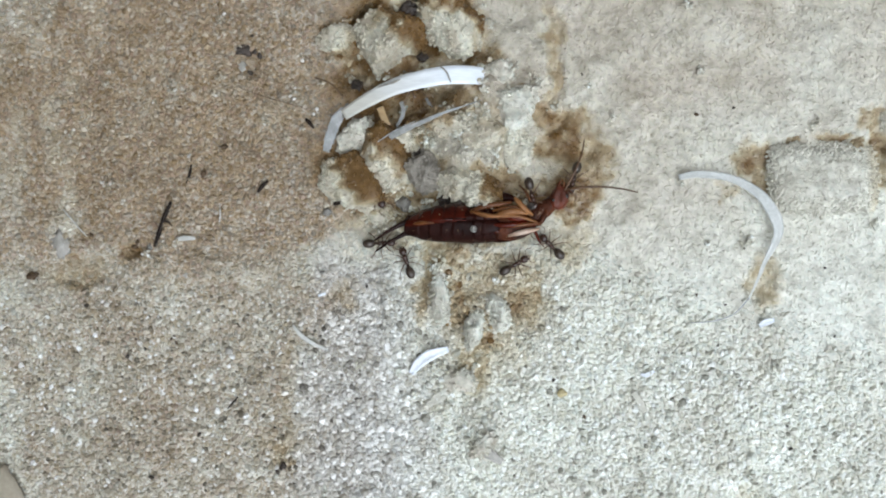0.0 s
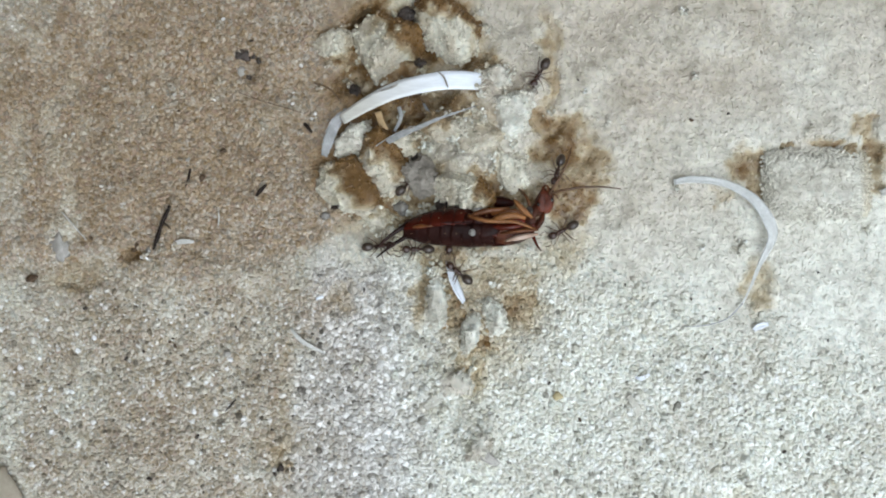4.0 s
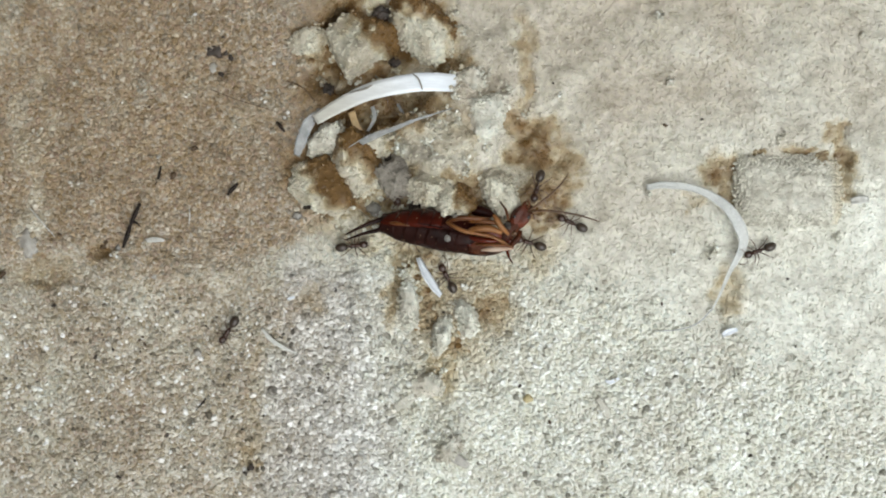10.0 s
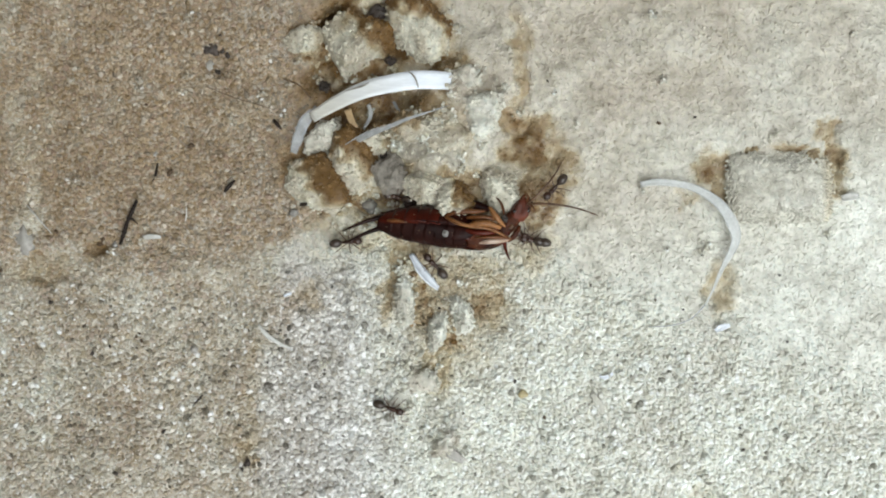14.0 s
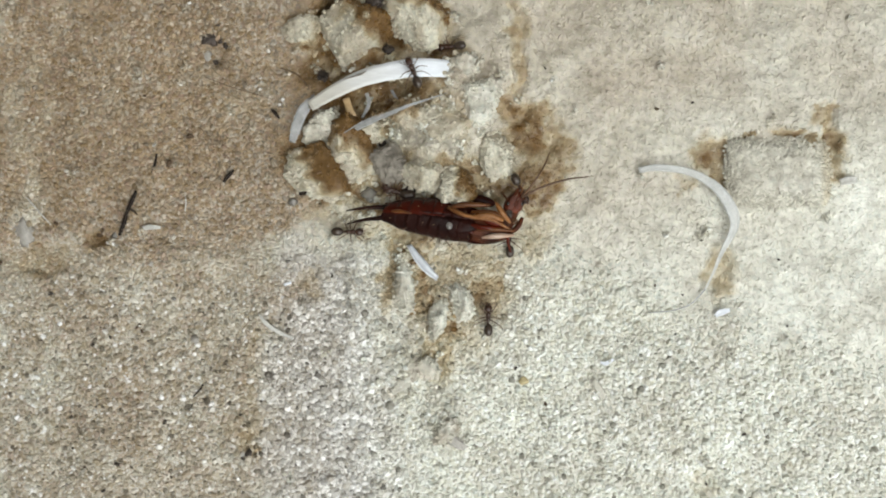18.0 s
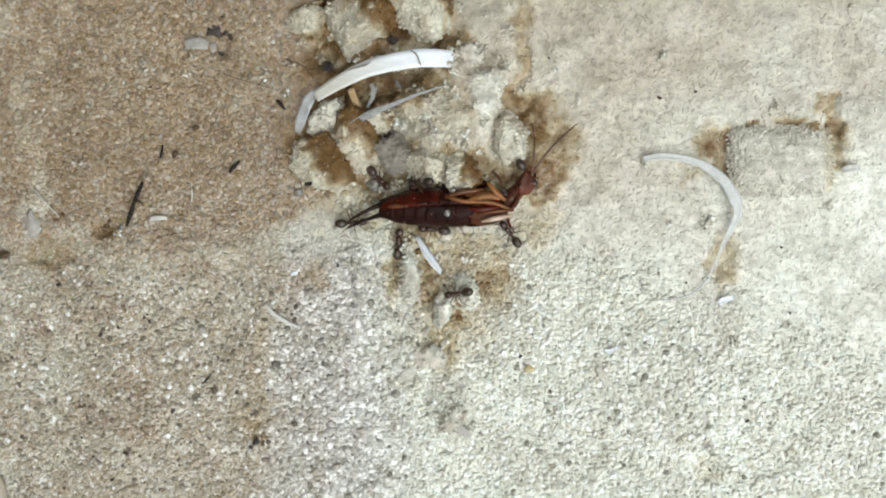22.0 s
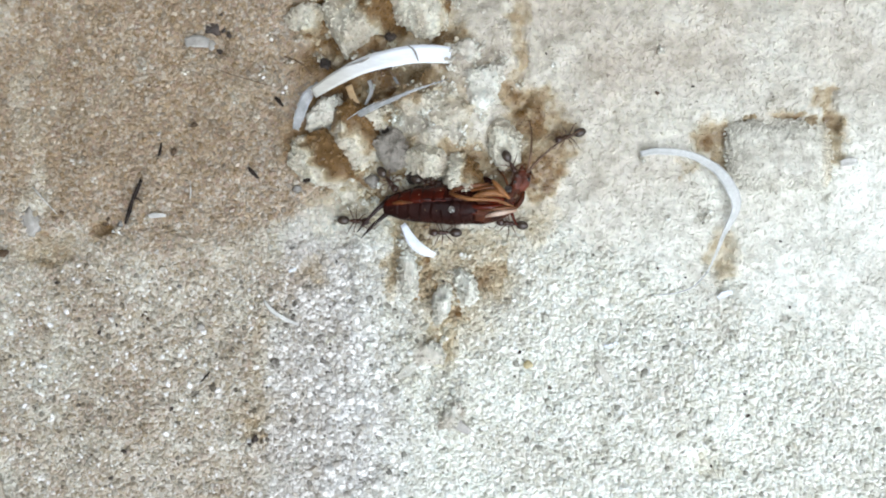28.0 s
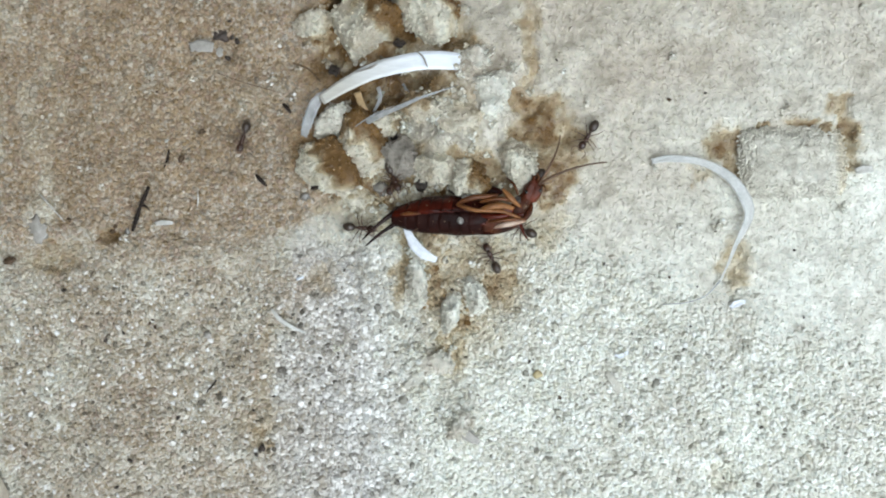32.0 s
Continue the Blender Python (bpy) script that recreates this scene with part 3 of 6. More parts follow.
def quartz(x, y):
    """The tongue of coarse grey white quartz that runs down from the insect."""
    wob = 1.3 * value_noise(x / 2.2, y / 2.2, 61) + 0.4 * value_noise(x / 0.8, y / 0.8, 62)
    wide = 3.6 + 0.12 * np.clip(-y, 0, 30)
    d = (x + 8.0 + wob) / wide
    across = np.clip((1.3 + d) / 0.5, 0, 1) * np.clip((1.35 - d) / 1.1, 0, 1)
    return 0.88 * across * np.clip((1.2 + wob - y) / 2.5, 0, 1) * np.clip((y + 45) / 15, 0, 1)


def moist_and_shade(x, y):
    # moist patches, with the clods' contact shade painted in
    return np.clip(spots(x, y, MOIST_AND_SHADE + CLOD_SHADE, "moist") * (0.98 + 0.35 * value_noise(x / 0.7, y / 0.7, 31) + 0.3 * value_noise(x / 0.3, y / 0.3, 32)), 0, 1)


def looseness(x, y):
    """The near side and the tan soil are loose and coarse, the far right settled and fine."""
    wob = 1.5 * value_noise(x / 3, y / 3, 71)
    near = np.clip((3 - y - 0.4 * np.clip(x - 4, 0, 30) + wob) / 6, 0, 1)
    return np.maximum(near, 0.75 * np.clip((-7.5 - x + wob) / 5, 0, 1))


# ---- ground ----
def ground():
    def axis(inner, step):
        mid = np.arange(-inner, inner + step / 2, step)
        out = inner + np.cumsum(0.4 * 1.42 ** np.arange(32))
        return np.concatenate([-out[::-1], mid, out])

    xs, ys = axis(45, 0.26), axis(29, 0.26)
    gx, gy = np.meshgrid(xs, ys)
    x, y = gx.ravel(), gy.ravel()
    verts = np.stack([x, y, height(x, y)], 1) * MM
    nx, ny = len(xs), len(ys)
    i = (np.arange(ny - 1)[:, None] * nx + np.arange(nx - 1)).ravel()
    mesh = raw_mesh("ground", verts, np.stack([i, i + 1, i + nx + 1, i + nx], 1), True)
    give(mesh, "tan", tan_share(x, y))
    give(mesh, "damp_shade", moist_and_shade(x, y))
    give(mesh, "bleach", bleach(x, y))
    give(mesh, "quartz", quartz(x, y))
    give(mesh, "packed", 1 - looseness(x, y))
    mesh.materials.append(SAND_SHEET)
    return tagged(new("ground", mesh), "sheet of pale and tan quartz sand with moist hollows and painted shade", "sand", kind="structure")


ICO = bmesh.new()
bmesh.ops.create_icosphere(ICO, subdivisions=1, radius=1.0)
ICO_V = np.array([v.co[:] for v in ICO.verts])
ICO_F = np.array([[v.index for v in f.verts] for f in ICO.faces])
ICO.free()


def grain_arrays(centres, radii):
    """Angular grains at the given places: vertices and triangles."""
    n = len(centres)
    q = rng.normal(size=(n, 4))
    q /= np.linalg.norm(q, axis=1, keepdims=True)
    w, a, b, c = q.T
    rot = np.stack([np.stack([1 - 2 * (b * b + c * c), 2 * (a * b - w * c), 2 * (a * c + w * b)], -1),
                    np.stack([2 * (a * b + w * c), 1 - 2 * (a * a + c * c), 2 * (b * c - w * a)], -1),
                    np.stack([2 * (a * c - w * b), 2 * (b * c + w * a), 1 - 2 * (a * a + b * b)], -1)], 1)
    shape = ICO_V[None] * (radii[:, None, None] * rng.uniform(0.7, 1.25, (n, 1, 3))) * rng.uniform(0.8, 1.18, (n, len(ICO_V), 1))
    verts = np.einsum("nij,nkj->nki", rot, shape) + centres[:, None]
    faces = ICO_F[None] + (np.arange(n) * len(ICO_V))[:, None, None]
    return verts.reshape(-1, 3), faces.reshape(-1, 3)


def grains():
    def scattered(step, jitter):
        gx, gy = np.meshgrid(np.arange(-38, 38, step), np.arange(-24, 24, step * 0.88))
        gx[1::2] += step / 2
        return ((gx + rng.uniform(-jitter, jitter, gx.shape) * step).ravel(), (gy + rng.uniform(-jitter, jitter, gy.shape) * step).ravel())

    # a bed of small grains, half sunk, and larger ones lying loose upon it
    x, y = scattered(0.25, 0.75)
    loose = looseness(x, y)
    keep = rng.random(len(x)) > 0.15 * loose
    x, y, loose = x[keep], y[keep], loose[keep]
    r = 0.085 + 0.06 * rng.random(len(x)) ** 1.6 + 0.05 * (rng.random(len(x)) > 0.97) + (0.02 + 0.07 * rng.random(len(x))) * (1 - loose)
    z = height(x, y) + r * (rng.uniform(-0.45, 0.15, len(x)) * (0.3 + 0.7 * loose) - 0.55 * (1 - loose))
    cx, cy = scattered(0.32, 0.45)
    loose = looseness(cx, cy)
    keep = loose >= rng.uniform(0.08, 0.8, len(cx))
    cx, cy = cx[keep], cy[keep]
    cr = (0.145 + 0.15 * rng.random(len(cx)) ** 1.7 + 0.07 * (rng.random(len(cx)) > 0.985)) * (0.9 + 0.14 * quartz(cx, cy) + 0.08 * bleach(cx, cy))
    cz = height(cx, cy) + cr * rng.uniform(-0.45, 0.2, len(cx))
    x, y, z, r = np.concatenate([x, cx]), np.concatenate([y, cy]), np.concatenate([z, cz]), np.concatenate([r, cr])
    verts, faces = grain_arrays(np.stack([x, y, z], 1), r)
    mesh = raw_mesh("sand_grains", verts * MM, faces)
    give(mesh, "tan", np.repeat(tan_share(x, y), len(ICO_V)))
    give(mesh, "damp_shade", np.repeat(moist_and_shade(x, y), len(ICO_V)))
    give(mesh, "bleach", np.repeat(bleach(x, y), len(ICO_V)))
    give(mesh, "quartz", np.repeat(quartz(x, y), len(ICO_V)))
    give(mesh, "packed", np.repeat(1 - looseness(x, y), len(ICO_V)))
    mesh.materials.append(SAND_GRAIN)
    return tagged(new("sand_grains", mesh), "loose angular quartz grains over the sand", "sand grains", kind="stuff")


def shading_slab(name, x0, x1, y0, y1, top, words):
    """An unseen plain slab, in millimetres, with rounded edges, added to keep sky light off the sand."""
    bm = bmesh.new()
    bmesh.ops.create_cube(bm, size=1.0)
    bmesh.ops.transform(bm, matrix=Matrix.Translation(((x0 + x1) / 2, (y0 + y1) / 2, top / 2 - 10)) @ Matrix.Diagonal((x1 - x0, y1 - y0, top + 20, 1)), verts=bm.verts)
    bmesh.ops.bevel(bm, geom=bm.edges[:], offset=2.5, segments=3, affect="EDGES")
    return tagged(part(name, bm, SLAB, smooth=False), words, "wall", kind="structure")


# no such walls are known; both are added to dim the far left
shading_slab("shading_slab_north", -52, 900, 45, 130, 420, "unseen brown slab added to dim the far side")
shading_slab("shading_slab_west", -140, -52, -900, 130, 420, "unseen brown slab added to dim the left side")
ground()
grains()


# ---- clods of caked sand ----
def sand_clod(x, y, radii, seed, browning=(0.0, 0.0, 1.0), lift=0.0, turn=0.0, rough=0.3, name="sand_clod", label="", category="sand clod", tan=0.19, stone=None, pale=0.7, planes=15, knobby=1.1):
    """A chunk of caked grains on the sand, browner towards one side (x, y) by a given share."""
    top = ground_at(x, y)
    base = new(name)
    base.location = (x * MM, y * MM, (top + lift) * MM)
    chop = np.random.default_rng(seed + 500)
    bm = lump((radii[0] * 1.06, radii[1] * 1.06, radii[2] * 1.2), (0, 0, radii[2] * 0.5), rough, 1.2, seed, 4, turn=radians(turn))
    # two or three side knobs break the round outline
    knobs = [(Vector((math.cos(a), math.sin(a), chop.uniform(-0.1, 0.5))).normalized(), chop.uniform(0.18, 0.42)) for a in chop.uniform(0, 2 * math.pi, 4)]
    for v in bm.verts:
        out = v.co.normalized()
        grow = sum(k * max(0, out.dot(way) - 0.55) / 0.45 for way, k in knobs)
        v.co *= 1 + knobby * grow
    for _ in range(planes):
        way = Vector(chop.normal(size=3) * (1, 1, 0.7)).normalized()
        if way.z < -0.2:
            way.z = -way.z
        reach = max(v.co.dot(way) for v in bm.verts)
        limit = reach * chop.uniform(0.62, 0.92)
        for v in bm.verts:
            over = v.co.dot(way) - limit
            if over > 0:
                v.co -= way * over * 0.92
    for v in bm.verts:
        v.co += v.co.normalized() * (0.2 * noise.noise(v.co * 1.9 + Vector((seed, 0, 0))) + 0.16 * noise.noise(v.co * 4.3 + Vector((seed, 3, 0))))
    body = part("core", bm, stone or SAND_SHEET, base)
    co = np.empty(len(body.data.vertices) * 3, np.float32)
    no = np.empty_like(co)
    body.data.vertices.foreach_get("co", co)
    body.data.vertices.foreach_get("normal", no)
    co, no = co.reshape(-1, 3) / MM, no.reshape(-1, 3)

    def brown_share(p):
        side = (p[:, 0] * browning[0] / radii[0] + p[:, 1] * browning[1] / radii[1]) + 0.45 * value_noise(p[:, 0] * 1.6 + seed, p[:, 1] * 1.6, 41)
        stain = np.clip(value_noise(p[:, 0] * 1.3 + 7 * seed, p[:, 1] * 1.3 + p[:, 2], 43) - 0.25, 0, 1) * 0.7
        return np.maximum(np.clip((side + 0.1) * 2.0, 0, 1) * min(1.0, 1.25 * browning[2]), np.maximum(stain, 0.2) * (browning[2] > 0))

    def ochre(p):
        return np.clip(tan + 0.3 * value_noise(p[:, 0] * 1.1 + 3 * seed, p[:, 1] * 1.1 - p[:, 2], 44), 0, 1)

    give(body.data, "damp_shade", brown_share(co))
    give(body.data, "tan", ochre(co))
    give(body.data, "bleach", np.full(len(co), pale))
    give(body.data, "packed", np.full(len(co), 0.9))
    local = np.random.default_rng(seed)
    area = 2.6 * math.pi * (radii[0] * radii[1] + radii[0] * radii[2]) / 1.6
    pick = local.integers(0, len(co), int(area / 0.017))
    where = co[pick] + local.normal(size=(len(pick), 3)) * 0.06
    verts, faces = grain_arrays(where - no[pick] * 0.06, 0.07 + 0.10 * local.random(len(pick)) ** 1.8)
    mesh = raw_mesh("grain_crust", verts * MM, faces)
    give(mesh, "damp_shade", np.repeat(brown_share(where), len(ICO_V)))
    give(mesh, "tan", np.repeat(ochre(where), len(ICO_V)))
    give(mesh, "bleach", np.full(len(verts), pale))
    give(mesh, "packed", np.full(len(verts), 0.9))
    mesh.materials.append(stone or SAND_GRAIN)
    crust = tagged(new("grain_crust", mesh), kind="stuff")
    crust.parent = base
    return tagged(base, label or "crumbling clod of pale caked sand grains", category, "sand clods round the insect")


for cx, cy, size, seed, browning, words in CLODS:
    ridge = seed in (12, 13, 14)   # narrow ridges left standing between washed channels
    made = sand_clod(cx, cy, size, seed, browning, label=words, lift=0.7 if seed == 10 else -0.3 if ridge else -0.15, turn={13: -14, 14: 22}.get(seed, 0), rough=0.14 if ridge else 0.3,
                     pale=0.6 if ridge else 0.42, planes=5 if ridge else 15, tan=0.05 if ridge else 0.19, knobby=0.25 if ridge else 1.1)
    if seed == 10:
        leaning_clod = made
loose_clod = sand_clod(3.65, 6.74, (1.45, 1.5, 0.85), 30, (-0.4, 0.8, 0.1), lift=0.15, label="loose clod of sand that the struggling insect shoves about")


def crumbs():
    """Small clusters of grains that have crumbled off the clods."""
    local = np.random.default_rng(77)
    places = []
    for cx, cy, size, *_ in CLODS:
        for _ in range(9 if cy > -1.5 else 5):
            a, d = local.uniform(0, 2 * math.pi), local.uniform(1.0, 1.7)
            places.append((cx + math.cos(a) * size[0] * d, cy + math.sin(a) * size[1] * d))
    places += [(local.uniform(-5.5, 3.5), local.uniform(2.2, 3.9)) for _ in range(40)]
    places += [(local.uniform(-30, 30), local.uniform(-18, 18)) for _ in range(90)]
    dots, sizes, damp_shade, pale = [], [], [], []
    for x, y in places:
        n, spread = local.integers(5, 18), local.uniform(0.12, 0.34)
        top = ground_at(x, y)
        browning = float(moist_and_shade(np.array([x]), np.array([y]))[0]) * local.uniform(0.0, 0.9)
        for _ in range(n):
            off = local.normal(size=3) * spread * (0.6, 0.6, 0.5)
            dots.append((x + off[0], y + off[1], top + 0.12 + abs(off[2])))
            sizes.append(local.uniform(0.07, 0.17))
            damp_shade.append(browning)
            pale.append(float(tan_share(np.array([x]), np.array([y]))[0]) * 0.7)
    verts, faces = grain_arrays(np.array(dots), np.array(sizes))
    mesh = raw_mesh("sand_crumbs", verts * MM, faces)
    give(mesh, "damp_shade", np.repeat(damp_shade, len(ICO_V)))
    give(mesh, "tan", np.repeat(pale, len(ICO_V)))
    give(mesh, "bleach", np.full(len(verts), 0.2))
    mesh.materials.append(SAND_GRAIN)
    return tagged(new("sand_crumbs", mesh), "crumbled clusters of sand grains between the clods", "sand crumbs", kind="stuff")


crumbs()


def sand_block(x, y, hx, hy, hz, seed):
    """A crumbled oblong cake of sand with a flat top and four sides."""
    base = new("sand_block")
    base.matrix_basis = pose(x * MM, y * MM, (ground_at(x, y) + 0.08) * MM, -8, 1)
    bm = bmesh.new()
    bmesh.ops.create_cube(bm, size=2.0)
    bmesh.ops.subdivide_edges(bm, edges=bm.edges[:], cuts=14, use_grid_fill=True)
    for v in bm.verts:
        c = v.co.copy()
        p = Vector((c.x * hx, c.y * hy, c.z * hz))
        pull = max(0, abs(c.x) ** 4 + abs(c.y) ** 4 + abs(c.z) ** 4 - 1) * 0.075
        p *= 1 - pull
        p.x, p.y = p.x * (1 - 0.17 * c.z), p.y * (1 - 0.28 * c.z)
        p += c.normalized() * (0.3 * noise.noise(p * 0.8 + Vector((seed, 0, 0))) + 0.15 * noise.noise(p * 2.2))
        v.co = p + Vector((0, 0, hz * 0.6))
    body = part("core", bm, SAND_SHEET, base)
    co = np.empty(len(body.data.vertices) * 3, np.float32)
    body.data.vertices.foreach_get("co", co)
    co = co.reshape(-1, 3) / MM
    # right end browned, painting in the block's shade
    give(body.data, "damp_shade", np.clip((co[:, 0] / hx - 0.85) * 2, 0, 0.3))
    give(body.data, "tan", np.full(len(co), 0.2))
    give(body.data, "bleach", np.full(len(co), 0.6))
    give(body.data, "packed", np.ones(len(co)))
    local = np.random.default_rng(seed)
    top = co[co[:, 2] > 0.1]
    where = top[local.integers(0, len(top), 9000)] + local.normal(size=(9000, 3)) * (0.16, 0.16, 0.01) - (0, 0, 0.03)
    verts, faces = grain_arrays(where - (0, 0, 0.07), local.uniform(0.09, 0.12, len(where)))
    mesh = raw_mesh("grain_crust", verts * MM, faces)
    give(mesh, "damp_shade", np.repeat(np.clip((where[:, 0] / hx - 0.85) * 2, 0, 0.3), len(ICO_V)))
    give(mesh, "tan", np.full(len(verts), 0.2))
    give(mesh, "bleach", np.full(len(verts), 0.6))
    give(mesh, "packed", np.ones(len(verts)))
    mesh.materials.append(SAND_GRAIN)
    crust = tagged(new("grain_crust", mesh), kind="stuff")
    crust.parent = base
    return tagged(base, "oblong crumbling block of pale caked sand", "sand block")


sand_block(24.15, 5.19, 3.3, 2.1, 0.45, 5)


# ---- pebbles, plant bits and debris ----
def rest(ob, x, y, lift=0.0, turn=0.0):
    ob.matrix_basis = pose(x * MM, y * MM, (ground_at(x, y) + lift) * MM, 0, 0, turn)
    return ob


def pebble(x, y, radii, mat, label, seed=1, name="pebble", category="pebble", turn=0, rough=0.25):
    ob = part(name, lump(radii, (0, 0, radii[2] * 0.6), rough, 1.1, seed, 3), mat)
    return tagged(rest(ob, x, y, 0, turn), label, category)


sand_clod(-3.24, 6.14, (1.15, 1.45, 0.8), 43, (0, 0, 0.0), lift=0.1, stone=STONE, label="grey brown clod of darker caked sand wedged among pale clods")
pebble(-5.21, 3.70, (0.46, 0.5, 0.35), CLEAR_STONE, "small translucent quartz pebble", 4, rough=0.55)
pebble(-30.6, 1.1, (0.55, 1.0, 0.14), PALE_STONE, "pale shard of quartz half sunk in tan sand", 5, turn=20, rough=0.7)
pebble(-10.75, 3.21, (0.36, 0.3, 0.3), CLEAR_STONE, "tiny clear quartz pebble", 6)
pebble(-16.9, 15.1, (0.55, 0.4, 0.14), SPECK, "dark stained crumb of soil sunk in tan sand", 7, "soil_crumb", "soil crumb", rough=0.8)
pebble(-17.12, 13.96, (0.35, 0.4, 0.12), PALE_STONE, "small pale quartz pebble beside dark crumbs", 8)
pebble(5.93, -9.76, (0.36, 0.3, 0.26), AMBER, "tiny amber coloured grain", 9, "amber_grain", "grain")
pebble(-18.00, -6.77, (0.3, 0.26, 0.2), PALE_STONE, "pale quartz grain in tan sand", 14, "quartz_grain", "grain")

for k, (gx, gy) in enumerate(((-19.53, -3.83), (-17.55, -5.49), (-25.19, -9.65), (-11.12, -1.14), (-12.07, -7.44), (-20.92, 7.41), (-13.85, 9.42), (-15.30, -9.19), (-21.06, -1.23), (-23.75, 0.81), (-32.81, -8.10), (-27.41, -17.39))):
    gr = 0.17 + 0.05 * math.sin(5 * k)
    pebble(gx, gy, (gr, gr * 0.8, gr * 0.7), PALE_STONE if k % 3 else CLEAR_STONE, "glinting quartz grain lying loose on tan sand", 20 + k, "quartz_grain", "grain", 50 * k, 0.5)


def blade(name, points, widths, mat, label, category, count=28, tilt=0.0, thick=0.05, cup=0.08, ragged=0.05):
    """A blade whose points are x, y and the height over the sand at its first point."""
    x0, y0, z0 = points[0]
    ob = part(name, strip([(x - x0, y - y0, z) for x, y, z in points], widths, count, thick, cup, tilt, ragged), mat)
    ob.matrix_basis = pose(x0 * MM, y0 * MM, ground_at(x0, y0) * MM)
    return tagged(ob, label, category)


blade("grass_blade", [(2.55, 12.51, -0.7), (1.34, 12.61, -0.05), (0.34, 12.62, 0.6), (-0.76, 12.60, 1.3), (-2.42, 12.47, 1.75), (-5.20, 11.86, 1.95), (-7.41, 10.89, 1.85), (-9.16, 9.88, 1.65)],
      (1.0, 1.15, 1.25, 1.3, 1.3, 1.2, 1.0, 0.75), BLADE_GRADED, "broad curved bleached white blade of dry grass", "grass blade", 44, cup=0.05)
blade("grass_blade", [(-8.76, 10.56, 1.9), (-9.68, 9.75, 1.7), (-10.25, 8.57, 1.4), (-10.68, 7.48, 0.9)], (0.55, 0.8, 0.8, 0.5), BLADE_THIN,
      "frayed translucent grey end of a dry grass blade", "grass blade", 24, ragged=0.4)
blade("grass_blade", [(-7.14, 7.73, 2.4), (-6.03, 8.35, 2.8), (-4.82, 8.86, 3.2), (-3.50, 9.32, 3.7), (-2.17, 9.83, 4.0), (-0.90, 10.25, 3.9), (0.5, 10.75, 3.6)],
      (0.35, 0.46, 0.4, 0.32, 0.22, 0.12, 0.04), BLADE_THIN, "narrow frayed greyish blade of dry grass", "grass blade", 34, ragged=0.45)
blade("grass_blade", [(-6.9, 7.95, 2.5), (-5.5, 8.72, 3.05), (-4.0, 9.28, 3.6)], (0.05, 0.1, 0.03), BLADE_THIN, "thin frayed strand of dry grass", "grass blade", 16)
blade("grass_blade", [(-6.55, 8.06, 1.5), (-6.20, 7.62, 1.1), (-6.00, 7.25, 0.6)], (0.2, 0.16, 0.04), BLADE_THIN, "short frayed tag of dry grass", "grass blade", 10)
# the slit's darkness is an added dark strip
blade("grass_blade", [(-9.29, 9.78, 2.1), (-8.32, 10.32, 2.3), (-7.52, 10.48, 2.3)], (0.16, 0.3, 0.06), STONE, "dark strip added for the shaded slit along the dry blade", "grass blade", 14)
blade("grass_blade", [(-6.70, 11.73, 2.4), (-5.58, 12.03, 2.5), (-5.10, 12.27, 2.5)], (0.05, 0.16, 0.05), STONE, "dark frayed edge strand of the dry blade", "grass blade", 14)
blade("straw_stick", [(-6.87, 10.71, 0.9), (-6.56, 9.83, 0.9), (-6.08, 8.95, 0.8)], (0.5, 0.5, 0.45), STRAW, "short flat stick of tan straw", "straw", 10, thick=0.25)
blade("plant_fibre", [(-5.41, 11.15, 0.9), (-5.25, 10.34, 0.9), (-5.74, 9.33, 0.9)], (0.3, 0.3, 0.2), BLADE_THIN, "grey wisp of plant fibre in the shade", "plant fibre", 12)
blade("plant_fibre", [(-3.59, 11.34, 1.0), (-3.18, 10.61, 1.0), (-2.82, 9.89, 1.0)], (0.2, 0.22, 0.1), BLADE_THIN, "grey wisp of plant fibre in the shade", "plant fibre", 12)
# no fibre: a dark strip that paints in the crease's shade
blade("plant_fibre", [(-2.34, 13.11, 2.5), (-1.90, 12.71, 2.52), (-1.62, 11.99, 2.5)], (0.06, 0.12, 0.1), STONE, "dark strip added for the shaded crease across the white blade", "plant fibre", 8)
blade("curved_husk", [(14.22, 5.37, 0.45), (15.51, 5.53, 0.7), (17.73, 5.20, 0.9), (19.66, 4.06, 1.0), (20.74, 2.45, 0.9), (20.91, 1.23, 0.8),
                      (20.07, -0.59, 0.6), (19.51, -2.01, 0.45), (18.95, -3.22, 0.4)],
      (0.4, 0.5, 0.5, 0.7, 0.85, 0.6, 0.3, 0.17, 0.1), HUSK, "curled white sickle shaped plant husk tapering to a thread", "plant husk", 48, cup=0.25)
blade("plant_fibre", [(19.03, -3.14, 0.35), (17.94, -4.24, 0.4), (16.54, -4.73, 0.4), (14.92, -4.85, 0.35)], (0.12, 0.1, 0.1, 0.05), BLADE_THIN, "faint pale thread on the sand", "plant fibre", 16)
blade("plant_fibre", [(-13.24, -4.90, 0.25), (-12.62, -5.64, 0.35), (-11.68, -6.26, 0.35), (-10.69, -6.71, 0.25)], (0.14, 0.3, 0.26, 0.12), FIBRE, "short curved white plant fibre", "plant fibre", 18)
blade("sand_flake", [(-35.2, -15.2, 0.35), (-34.4, -17.0, 0.6), (-33.6, -18.7, 0.45), (-33.0, -20.2, 0.25)], (1.4, 2.3, 2.2, 1.2), TAN_FLAKE, "broad thin flake of tan leaf lying on the sand", "flake", 20, thick=0.06, cup=-0.12, ragged=0.2)
blade("seed_husk", [(-21.71, 1.34, 0.3), (-21.09, 1.42, 0.36), (-20.34, 1.38, 0.3)], (0.25, 0.42, 0.2), FIBRE, "small pale flat husk on the sand", "husk", 10)
